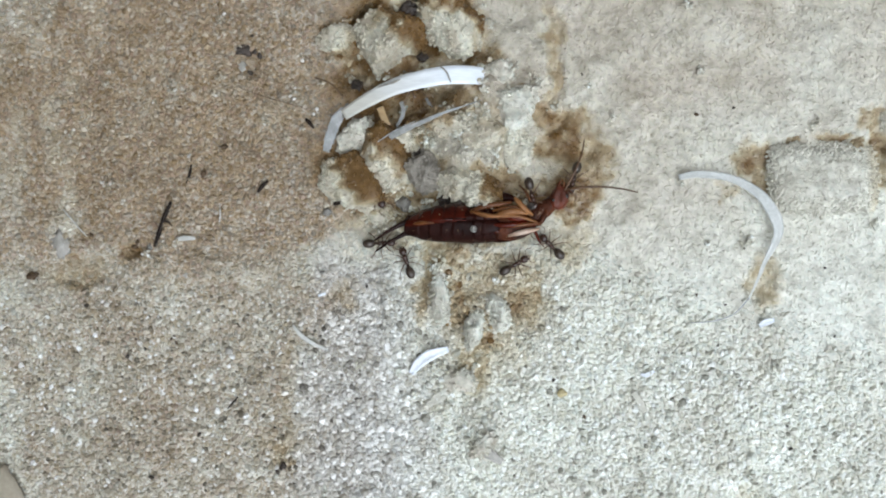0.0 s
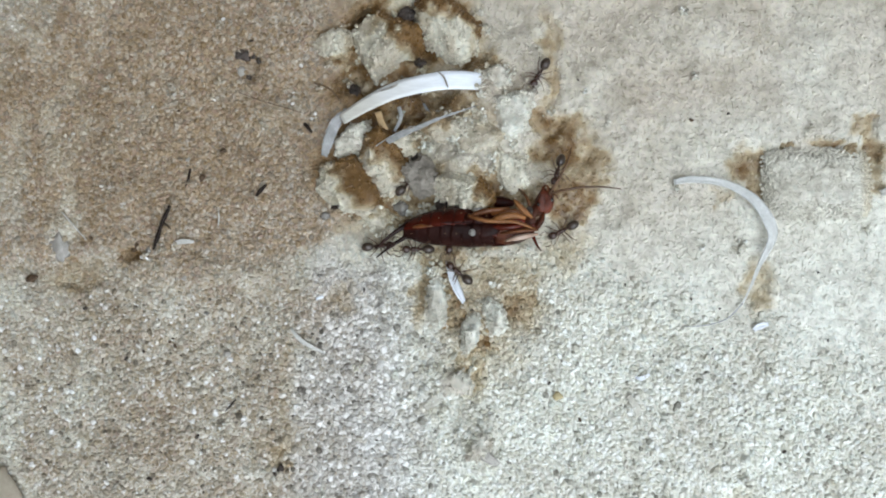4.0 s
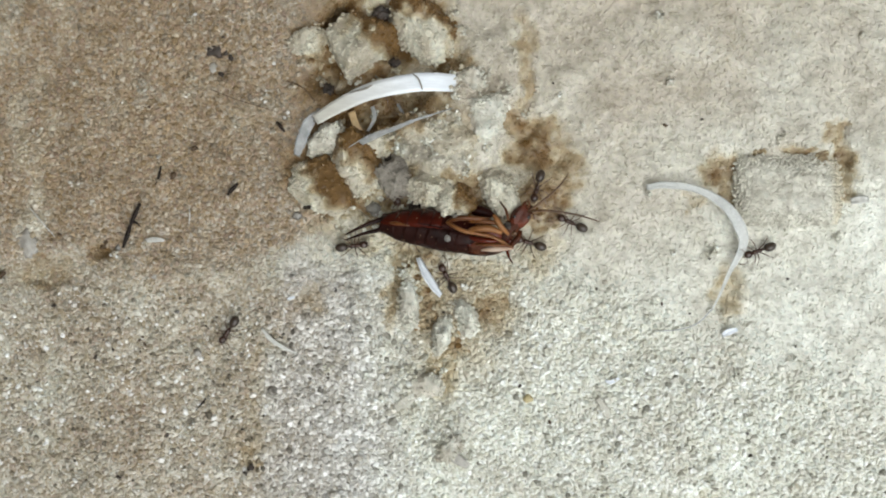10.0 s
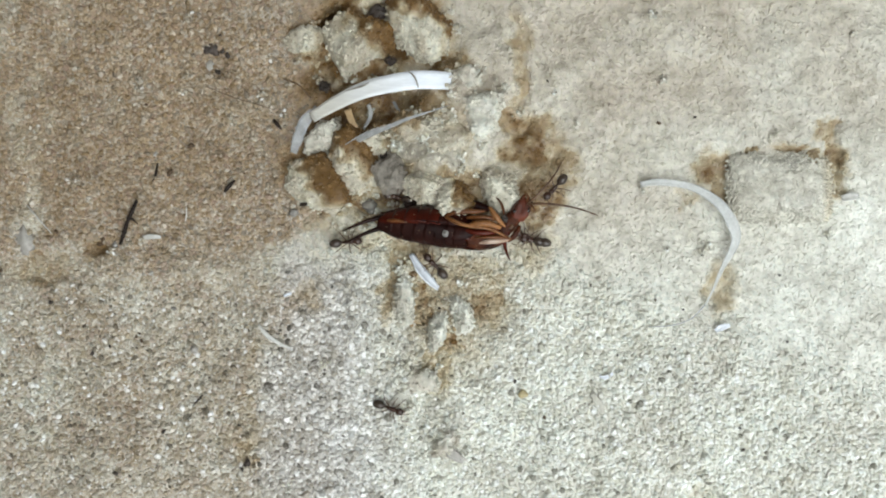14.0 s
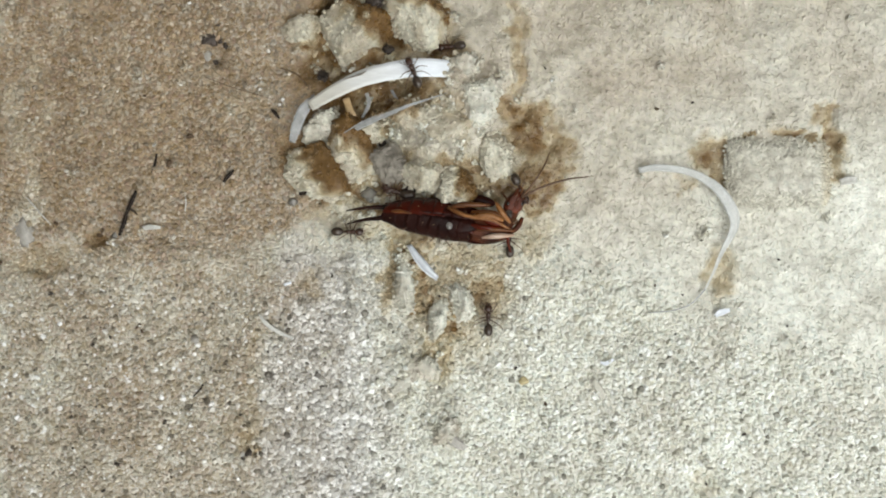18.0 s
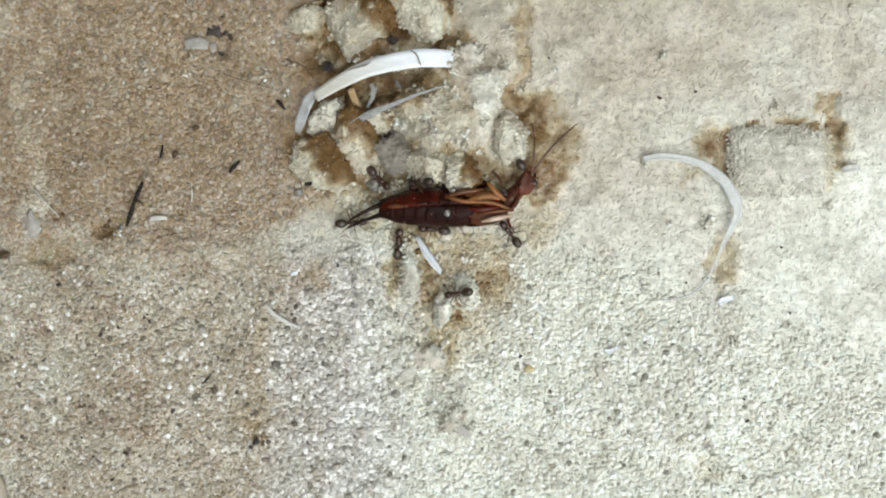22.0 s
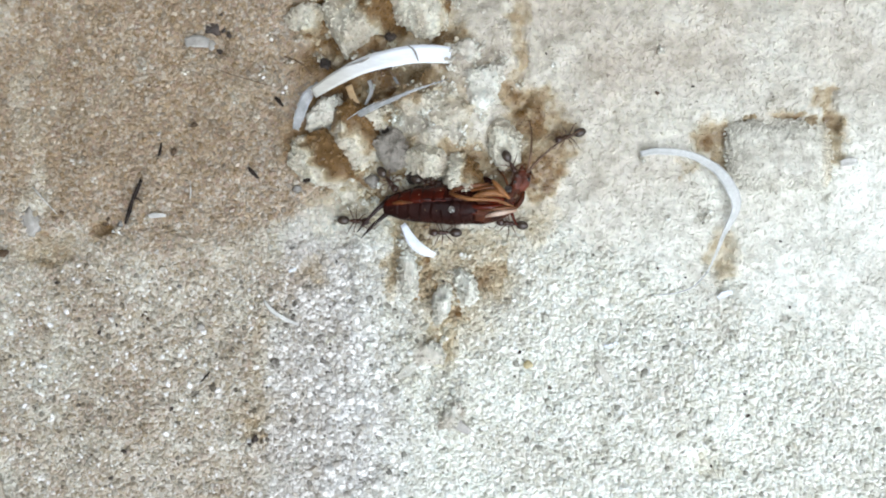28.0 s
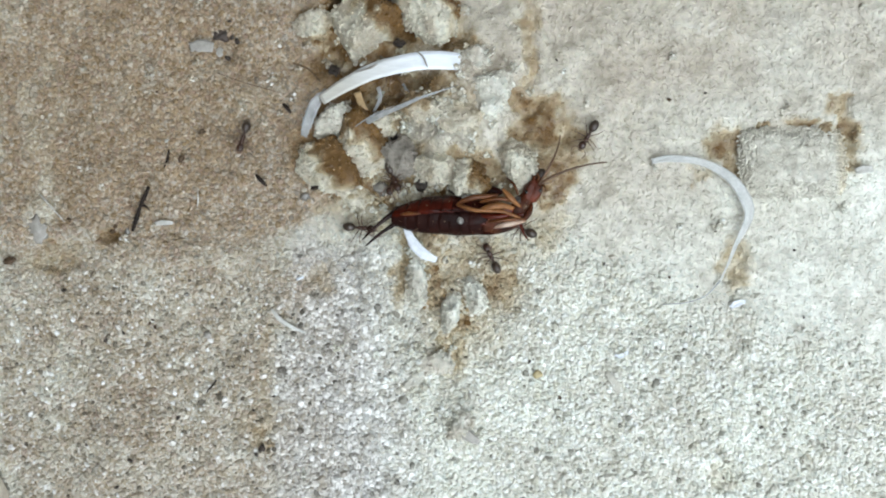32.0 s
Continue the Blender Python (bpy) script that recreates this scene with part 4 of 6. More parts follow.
blade("seed_husk", [(19.68, -5.09, 0.3), (20.08, -4.84, 0.4), (20.72, -4.68, 0.3)], (0.25, 0.5, 0.25), BLADE, "small bright white curled husk", "husk", 10, cup=0.4)
blade("seed_husk", [(11.45, -8.44, 0.28), (11.85, -8.52, 0.36), (12.42, -8.23, 0.3)], (0.15, 0.32, 0.2), BLADE, "small bright white curled husk", "husk", 10, cup=0.4)
blade("seed_husk", [(28.46, 4.45, 0.35), (29.02, 4.57, 0.5), (29.66, 4.61, 0.35)], (0.4, 0.6, 0.4), FIBRE, "small pale flat husk beside the sand block", "husk", 10, cup=0.3)
blade("seed_husk", [(-11.42, -2.81, 0.25), (-11.18, -2.73, 0.3), (-10.89, -2.64, 0.25)], (0.18, 0.2, 0.18), BLADE, "tiny bright white chip of husk", "husk", 6)
blade("seed_husk", [(-18.60, 3.64, 0.25), (-18.56, 3.06, 0.3), (-18.64, 2.57, 0.25)], (0.08, 0.12, 0.06), FIBRE, "tiny pale bristle on the sand", "husk", 6)
blade("sand_flake", [(-3.60, -10.65, 0.2), (-2.78, -10.04, 0.32), (-2.24, -9.76, 0.2)], (0.4, 0.8, 0.5), CREAM, "thin pale flake lying on the sand", "flake", 12, thick=0.14, ragged=0.5)
blade("sand_flake", [(10.89, -9.67, 0.2), (11.37, -10.40, 0.3), (11.72, -11.17, 0.2)], (0.35, 0.6, 0.4), CREAM, "narrow pale flake lying on pale open sand", "flake", 12, thick=0.14, ragged=0.5)
blade("sand_flake", [(0.34, -13.50, 0.3), (0.98, -14.11, 0.42), (1.71, -14.56, 0.3)], (0.5, 0.75, 0.4), PALE_STONE, "bluish white flake of quartz on a low clod", "flake", 12, thick=0.14, ragged=0.5)


def stick(name, points, radii, mat, label, category, count=14, beads=0.0):
    x0, y0, z0 = points[0]
    ob = part(name, tube([(x - x0, y - y0, z) for x, y, z in points], radii, count, 7, 1.0, beads), mat)
    ob.matrix_basis = pose(x0 * MM, y0 * MM, ground_at(x0, y0) * MM)
    return tagged(ob, label, category)


stick("twig", [(-22.08, 4.05, 0.35), (-22.41, 3.23, 0.45), (-22.75, 2.49, 0.4), (-22.96, 1.75, 0.45), (-23.33, 0.84, 0.3)], (0.1, 0.17, 0.12, 0.18, 0.09), TWIG,
      "thin charred black twig on tan sand", "twig", 26, 0.22)
stick("twig", [(-22.6, 2.75, 0.4), (-22.3, 2.62, 0.45), (-22.0, 2.3, 0.3)], (0.09, 0.08, 0.03), TWIG, "short charred barb against a twig", "twig", 10, 0.2)
stick("twig", [(-12.26, 9.93, 0.3), (-11.98, 9.64, 0.4), (-11.69, 9.27, 0.25)], (0.1, 0.16, 0.06), TWIG, "short black curved twig chip", "twig", 10)
stick("twig", [(-10.26, 3.79, 0.3), (-9.72, 3.87, 0.45), (-9.11, 3.99, 0.3)], (0.12, 0.2, 0.1), TWIG, "short black splinter beneath a clod", "twig", 10, 0.15)
stick("twig", [(-20.71, 6.75, 0.25), (-20.80, 6.05, 0.35), (-21.10, 5.35, 0.2)], (0.06, 0.11, 0.05), TWIG, "thin charred splinter beside a brown crumb", "twig", 10)
stick("twig", [(-17.31, -10.06, 0.25), (-17.72, -10.55, 0.35), (-18.06, -10.93, 0.25)], (0.05, 0.07, 0.04), TWIG, "thin dark splinter in tan sand", "twig", 8)
stick("hair", [(-17.13, 12.32, 0.3), (-15.27, 11.58, 0.6), (-13.62, 11.08, 0.6), (-12.18, 10.66, 0.3)], (0.035, 0.035, 0.03, 0.02), HAIR, "fine brown hair lying across the sand", "hair", 20)
stick("hair", [(-11.56, 12.91, 0.3), (-10.33, 12.37, 0.9), (-9.42, 11.39, 1.2)], (0.05, 0.06, 0.05), HAIR, "fine dark root hair by the blade", "hair", 14)
stick("hair", [(-30.33, 3.65, 0.3), (-29.41, 2.66, 0.5), (-28.50, 1.59, 0.3)], (0.045, 0.05, 0.03), FIBRE, "fine pale bristle on tan sand", "hair", 12)
loose_chip = stick("twig", [(-15.78, 4.70, 0.25), (-15.45, 5.07, 0.4), (-15.04, 5.52, 0.25)], (0.09, 0.17, 0.08), TWIG, "short black splinter that an ant drags along", "twig", 10)

# black lumps darken the gaps and the hole, painting in their shade
for hx, hy, hr, seed in ((-7.54, 7.46, 0.5, 11), (-4.14, 7.29, 0.45, 12), (-7.18, 5.01, 0.4, 13), (-2.22, 3.94, 0.5, 15), (-8.60, 12.28, 0.5, 16), (-3.77, 14.21, 0.4, 17), (0.11, 3.61, 0.45, 19), (-7.53, 16.68, 1.1, 2), (-6.95, 17.65, 0.8, 5), (-3.36, 17.87, 0.9, 7), (-4.66, 17.64, 0.6, 9)):
    ob = part("gap_filler", lump((hr, hr * 0.8, hr * 0.6), (0, 0, hr * 0.4), 0.5, 1.5, seed, 4), SPECK)
    tagged(rest(ob, hx, hy, 0.1, 40 * seed), "black lump that darkens a gap in place of deep shade", "humus", "humus crumbs")

# crumbs of soil: x, y, radius
BLACK_CRUMBS = [
    (-28.59, -3.45, 0.16), (-25.39, -7.14, 0.16), (-24.09, -6.61, 0.12), (-21.42, -6.91, 0.09), (-29.79, -9.02, 0.09), (-20.17, -12.75, 0.16), (-26.98, -14.72, 0.09), (-23.65, -15.83, 0.18),
    (-24.70, -17.80, 0.14), (-14.10, -15.13, 0.29), (-14.43, -15.46, 0.16), (-14.62, -12.26, 0.10), (-13.13, -11.24, 0.10), (-12.61, -7.68, 0.10), (-17.42, -4.83, 0.08), (-17.21, 15.18, 0.16),
    (-16.05, 14.92, 0.21), (-15.64, 14.58, 0.21), (-16.48, 13.48, 0.21), (-16.17, 16.07, 0.12), (5.36, -8.84, 0.13), (10.79, -1.90, 0.09), (-0.16, -3.66, 0.10), (17.40, -3.60, 0.09),
    (16.86, -6.46, 0.09), (12.76, -6.97, 0.08), (21.48, -12.03, 0.10), (21.71, -13.60, 0.14), (24.83, -5.82, 0.09), (19.16, -17.34, 0.10), (24.28, -1.07, 0.10), (18.11, 10.20, 0.11),
    (-7.92, -2.18, 0.11), (7.55, 12.77, 0.09),
]
BROWN_CRUMBS = [
    (-32.77, -1.27, 0.37), (-22.25, -5.92, 0.12), (-21.84, -6.21, 0.14), (-22.00, -5.67, 0.10), (-18.30, 8.08, 0.23), (-19.85, 6.12, 0.25), (7.49, -11.44, 0.13), (15.51, 9.79, 0.15),
    (-25.00, 0.86, 0.25), (-24.67, 1.18, 0.16), (-28.14, 1.71, 0.16), (-21.60, 11.00, 0.10), (-26.07, -16.07, 0.09), (15.40, -2.90, 0.10),
]
GREY_CRUMBS = [
    (18.74, -11.10, 0.09), (19.06, -10.78, 0.10), (19.38, -10.62, 0.07), (18.89, -11.51, 0.08), (18.53, -11.83, 0.07), (27.98, -9.12, 0.10), (15.77, -17.15, 0.10), (0.05, -13.38, 0.10),
    (-0.15, -13.10, 0.08),
]
for rows, mat, words in ((BLACK_CRUMBS, SPECK, "tiny black crumb of soil on the sand"), (BROWN_CRUMBS, UMBER, "small brown crumb of soil on the sand"),
                         (GREY_CRUMBS, STONE, "tiny dark grey crumb of stone on the sand")):
    for k, (sx, sy, sr) in enumerate(rows):
        bm = lump((sr, sr * 0.75, sr * 0.6), (0, 0, sr * 0.35), 0.6, 1.6, k, 2)
        lump((sr * 0.6, sr * 0.5, sr * 0.5), (sr * 0.7, sr * 0.3, sr * 0.3), 0.6, 1.6, k + 3, 2, bm)
        tagged(rest(part("soil_crumb", bm, mat), sx, sy, 0.12, 47 * k), words, "soil crumb", "soil crumbs")

# the chip of white husk that an ant hauls to the insect, and the flake that is brought in late
white_chip = part("husk_chip", strip([(-1.6, -0.25, 0), (-0.7, 0.06, 0.12), (0.3, 0.12, 0.12), (1.6, -0.2, 0)], (0.38, 0.78, 0.82, 0.42), 18, 0.06, 0.3, ragged=0.15), BLADE)
tagged(white_chip, "curved chip of bright white plant husk", "husk")
late_flake = part("husk_flake", strip([(-0.9, 0, 0), (0, 0.1, 0.1), (0.85, -0.05, 0)], (0.6, 0.95, 0.7), 12, 0.07, 0.05, ragged=0.3), PALE_STONE)
tagged(late_flake, "thin pale flake of husk on tan sand", "husk")


# ---- the earwig, on its side; x runs from the root of its forceps to the head ----
def half_ring(x0, x1, a0, a1, size, seed=0, flare=0.07, centre=None):
    """A plate of the abdomen from x0 to x1 and between two angles round the body, with thickness."""
    bm = bmesh.new()
    rows, cols = 6, 14
    layers = []
    for layer in (0, 1):
        grid = []
        for i in range(rows):
            u = i / (rows - 1)
            x = x0 + (x1 - x0) * u
            ry, rz, cy = size(x)
            k = (1 + flare * (1 - u)) * (0.9 if layer else 1.0)
            line = []
            for j in range(cols):
                a = a0 + (a1 - a0) * j / (cols - 1)
                dent = 1 + 0.05 * noise.noise((x * 1.1, a * 1.6, 3)) + 0.006 * noise.noise((x * 3, a * 4, seed))
                slant = x + 0.16 * math.sin(a * 2.0 + 0.5) + 0.02 * math.sin(3 * a + seed)
                line.append(bm.verts.new((slant, cy + ry * k * dent * math.cos(a), 1.35 + rz * k * dent * math.sin(a))))
            grid.append(line)
        layers.append(grid)
    for n, grid in enumerate(layers):
        for i in range(rows - 1):
            for j in range(cols - 1):
                q = (grid[i][j], grid[i + 1][j], grid[i + 1][j + 1], grid[i][j + 1])
                bm.faces.new(q if n else q[::-1])
    outer, inner = layers
    for i in (0, rows - 1):
        for j in range(cols - 1):
            bm.faces.new((outer[i][j], outer[i][j + 1], inner[i][j + 1], inner[i][j]))
    for j in (0, cols - 1):
        for i in range(rows - 1):
            bm.faces.new((outer[i][j], outer[i + 1][j], inner[i + 1][j], inner[i][j]))
    bmesh.ops.recalc_face_normals(bm, faces=bm.faces)
    return bm


def body_size(x):
    u = x / 8.0
    r = blend((0.72, 1.1, 1.30, 1.38, 1.40, 1.34, 1.24, 1.12, 1.0), u)
    return r, r * 0.86, blend((0.0, 0.05, 0.12, 0.14, 0.10, 0.04, 0.0, 0.0, 0.0), u)


def earwig():
    body = new("earwig")
    edges = [0.0, 0.85, 1.7, 2.55, 3.35, 4.1, 4.8, 5.45, 6.1]
    for k, (a, b) in enumerate(zip(edges, edges[1:])):
        part("tergite", half_ring(a - 0.2, b + 0.06, radians(-80), radians(97 - 3 * k), body_size, k, 0.007), TERGITE_RED if k < 5 else TERGITE, body,
             "russet glossy back plate" if k < 5 else "")
        part("sternite", half_ring(a - 0.2, b + 0.06, radians(78), radians(285), body_size, k, 0.005), STERNITE, body)
    part("abdomen_core", tube([(0.05, 0.0, 1.35), (1.6, 0.1, 1.35), (3.5, 0.12, 1.35), (6.6, 0.0, 1.35)], (0.38, 1.0, 1.2, 1.02), 14, 12, 0.83), STERNITE, body)
    part("thorax", tube([(6.2, 0.0, 1.3), (7.0, -0.05, 1.35), (7.8, -0.05, 1.4), (8.7, 0.1, 1.4)], (1.2, 1.2, 1.0, 0.62), 12, 12, 0.8), PRONOTUM, body)
    neck = part("pronotum", tube([(-1.2, 0, 0), (-0.5, 0, 0.1), (0.2, 0, 0.1), (1.0, 0, 0)], (0.55, 0.62, 0.58, 0.46), 10, 12, 0.75), PRONOTUM, body, "dull russet shield behind the head")
    # an amber tube paints in the glossy highlight of the rear plate
    part("highlight_streak", tube([(0.09, 0.04, 1.95), (0.87, 0.15, 2.32), (1.80, 0.12, 2.5)], (0.05, 0.15, 0.04), 12, 8, 0.5), LEG_AMBER, body, "orange streak painted in for the highlight on the rear back plate")
    for k, (gx, gy, gz, gr) in enumerate(((8.56, 1.15, 2.1, 0.3), (9.07, 0.70, 2, 0.24), (8.86, 0.13, 1.9, 0.2), (8.25, -0.38, 1.8, 0.26), (6.89, -0.21, 2.2, 0.2), (6.11, -0.49, 2.2, 0.24), (5.24, -0.77, 2, 0.22))):
        part("soil_smear", lump((gr, gr * 0.8, gr * 0.55), (gx, gy, gz), 0.5, 1.6, k, 3), (SPECK, FEELER, TERGITE_RED)[k % 3], body)
    part("wing_case", lump((1.15, 0.42, 0.5), (6.48, -0.87, 1.3), 0.06, 1.0, 5, 3, turn=0.05), TERGITE, body)
    part("wing_case", lump((1.1, 0.4, 0.45), (6.46, 1.86, 1.2), 0.06, 1.0, 6, 3, turn=-0.1), TERGITE, body)
    forceps = []
    for side, pts in ((1, [(0.3, 0.30, 0.05), (-0.6, 0.36, 0.1), (-1.8, 0.27, 0.05), (-3.0, 0.08, -0.2)]),
                      (-1, [(0.3, -0.25, 0.1), (-0.6, -0.36, 0.1), (-1.8, -0.42, 0.0), (-3.05, -0.62, -0.25)])):
        forceps.append(part("forceps_prong", tube(pts, (0.32, 0.20, 0.14, 0.105, 0.04), 18, 8), FORCEPS, body, "tapered black pincer"))
    skull = lump((0.68, 0.95, 0.5), (0, 0, 0), 0.12, 1.2, 3, 3, turn=-0.35)
    for v in skull.verts:   # a flat face with a shallow furrow down its middle
        v.co.z = min(v.co.z, 0.40) - 0.10 * math.exp(-((v.co.x - 0.15 * v.co.y) / 0.12) ** 2) * (v.co.z > 0.2)
        v.co.x *= 1 - 0.22 * max(0, v.co.y / 0.9)
    head = part("head", skull, HEAD_RED, body, "flattened red brown head")
    part("eye", lump((0.14, 0.2, 0.12), (-0.42, -0.18, 0.3), 0, 1, 0, 2), EYE, head)
    part("eye", lump((0.14, 0.2, 0.12), (0.48, 0.05, 0.25), 0, 1, 0, 2), EYE, head)
    part("jaw", tube([(-0.1, 0.65, 0.2), (-0.02, 0.95, 0.25), (0.15, 1.1, 0.2)], (0.14, 0.1, 0.04), 8, 7), PRONOTUM, head)
    part("jaw", tube([(0.3, 0.6, 0.2), (0.34, 0.92, 0.25), (0.2, 1.1, 0.2)], (0.14, 0.1, 0.04), 8, 7), PRONOTUM, head)
    part("mouthparts", lump((0.3, 0.4, 0.28), (0.45, 0.55, -0.1), 0.2, 1.5, 2, 2), TERGITE, head)
    part("palp", tube([(0.45, 0.45, 0.3), (0.75, 0.35, 0.5), (0.95, 0.05, 0.4)], (0.06, 0.05, 0.03), 8, 6), LEG_AMBER, head)
    part("palp", tube([(0.25, 0.7, 0.3), (0.3, 1.0, 0.5), (0.05, 1.25, 0.35)], (0.06, 0.05, 0.03), 8, 6), LEG_AMBER, head)
    one = part("antenna", tube([(0, 0, 0), (0.8, 0.8, 0.35), (1.8, 1.6, 0.4), (2.9, 2.3, 0.25), (4.1, 2.9, -0.2)], (0.1, 0.085, 0.075, 0.065, 0.04), 44, 6, 1.0, 0.12), FEELER, head)
    two = part("antenna", tube([(0, 0, 0), (0.25, 0.9, 0.4), (0.42, 1.9, 0.5), (0.5, 2.9, 0.2), (0.42, 3.8, -0.2)], (0.09, 0.08, 0.07, 0.055, 0.035), 40, 6, 1.0, 0.12), FEELER, head)
    # legs folded over the breast: thigh, shin and foot in one rigid piece each
    legs = []
    for label, mat, pts, radii in (
            ("ochre thigh of the folded hind leg", LEG_AMBER, [(4.38, 0.80, 2.35), (4.9, 1.08, 2.6), (5.6, 1.26, 2.7), (6.4, 1.34, 2.65), (7.2, 1.45, 2.4)], (0.13, 0.19, 0.2, 0.17, 0.1)),
            ("slender ochre shin folded over the breast", LEG_ORANGE, [(4.36, 0.84, 2.4), (4.9, 0.62, 2.6), (5.6, 0.42, 2.7), (6.6, 0.38, 2.7), (7.6, 0.34, 2.65), (8.5, 0.05, 2.4), (9.1, -0.2, 2.1)], (0.13, 0.16, 0.15, 0.13, 0.12, 0.1, 0.07)),
            ("thick ochre thigh across the breast", LEG_ORANGE, [(6.0, 0.52, 2.5), (6.6, 0.72, 2.75), (7.4, 0.82, 2.75), (8.3, 0.66, 2.5)], (0.12, 0.24, 0.26, 0.14)),
            ("", LEG_AMBER, [(5.9, 0.92, 2.4), (6.7, 1.04, 2.6), (7.5, 1.1, 2.6), (8.2, 0.95, 2.4)], (0.1, 0.17, 0.16, 0.1)),
            ("pale ochre thigh raised beside the head", LEG_ORANGE, [(7.45, 1.75, 2.85), (7.72, 1.42, 2.95), (8.1, 1.0, 2.9), (8.68, 0.52, 2.5)], (0.09, 0.2, 0.22, 0.1)),
            ("", TERGITE_RED, [(8.3, 0.2, 2.25), (7.4, 0.02, 2.4), (6.5, 0.0, 2.35), (5.5, 0.1, 2.25)], (0.1, 0.2, 0.2, 0.1)),
            ("pale buff thigh along the belly", LEG_PALE, [(6.95, -0.78, 2.0), (7.6, -0.62, 2.25), (8.4, -0.46, 2.25), (9.15, -0.3, 2.0)], (0.08, 0.19, 0.2, 0.08)),
            ("", LEG_AMBER, [(6.6, -0.42, 2.2), (7.5, -0.3, 2.45), (8.4, -0.2, 2.4), (9.2, -0.15, 2.1)], (0.08, 0.13, 0.13, 0.08)),
            ("", PRONOTUM, [(8.9, -0.2, 1.9), (9.2, 0.1, 2.05), (9.45, 0.5, 2.05), (9.6, 1.0, 1.9)], (0.12, 0.2, 0.2, 0.12)),
            ("", TERGITE_RED, [(8.62, 0.24, 1.9), (8.79, -0.55, 1.5), (9.03, -1.14, 0.9), (9.36, -1.58, 0.3)], (0.2, 0.14, 0.09, 0.04)),
            ("", LEG_AMBER, [(8.56, 1.39, 1.9), (8.28, 2.09, 1.9), (7.78, 2.64, 1.5)], (0.1, 0.09, 0.05))):
        legs.append(part("leg", tube(pts, radii, 14, 8), mat, body, label))
    part("stuck_quartz", lump((0.3, 0.22, 0.2), (4.95, 1.25, 2.55), 0.5, 1.3, 4, 2), CLEAR_STONE, body, "clouded quartz grain stuck to the back")
    part("spiracle_scale", lump((0.26, 0.28, 0.2), (4.56, -0.33, 2.4), 0.1, 1, 2, 2), CLEAR_STONE, body, "small grey scale on the flank")
    for x, y, z, length, turn in ((0.9, 0.9, 2.1, 0.5, 120), (1.6, -0.9, 2.3, 0.55, 215), (2.6, 1.2, 2.2, 0.45, 80), (3.6, -1.2, 2.2, 0.5, 250), (4.7, 1.1, 2.3, 0.5, 60), (5.4, -1.1, 2.2, 0.5, 280)):
        c, d = math.cos(radians(turn)) * length, math.sin(radians(turn)) * length
        part("bristle", tube([(x, y, z), (x + c * 0.5, y + d * 0.5, z + 0.15), (x + c, y + d, z + 0.1)], (0.03, 0.025, 0.01), 6, 5), FEELER, body)
    part("wing_stub", lump((0.95, 0.55, 0.22), (5.54, -0.20, 2.25), 0.12, 1.2, 8, 3, turn=0.15), TERGITE, body, "dark folded wing stub")
    part("wing_stub", lump((0.8, 0.4, 0.2), (7.48, 0.53, 2.3), 0.12, 1.2, 9, 3, turn=-0.2), TERGITE_RED, body, "russet folded wing stub")
    stuck = np.random.default_rng(3)
    xs, around = stuck.uniform(0.3, 8.4, 22), stuck.uniform(0.35, 2.8, 22)
    spots_on = np.array([(x, body_size(x)[2] + body_size(x)[0] * math.cos(a), 1.35 + body_size(x)[1] * math.sin(a)) for x, a in zip(xs, around)])
    verts, faces = grain_arrays(spots_on, stuck.uniform(0.02, 0.05, 22))
    mesh = raw_mesh("stuck_grains", verts * MM, faces)
    for key, share in (("tan", 1.0), ("damp_shade", 0.8), ("bleach", 0.0)):
        give(mesh, key, np.full(len(verts), share))
    mesh.materials.append(SAND_GRAIN)
    tagged(new("stuck_grains", mesh), kind="stuff").parent = body
    tagged(body, "struggling chestnut brown earwig lying on its side, pincers spread", "earwig")
    return body, head, forceps, (one, two), legs, neck


EARWIG, EAR_HEAD, EAR_FORCEPS, EAR_FEELERS, EAR_LEGS, EAR_NECK = earwig()


# ---- ants; x runs forwards ----
ANT_SIZE = 1.06
COXAE = [(0.34 * ANT_SIZE, 0.13 * ANT_SIZE), (0.14 * ANT_SIZE, 0.15 * ANT_SIZE), (-0.06 * ANT_SIZE, 0.14 * ANT_SIZE)]
HIP = 0.45 * ANT_SIZE


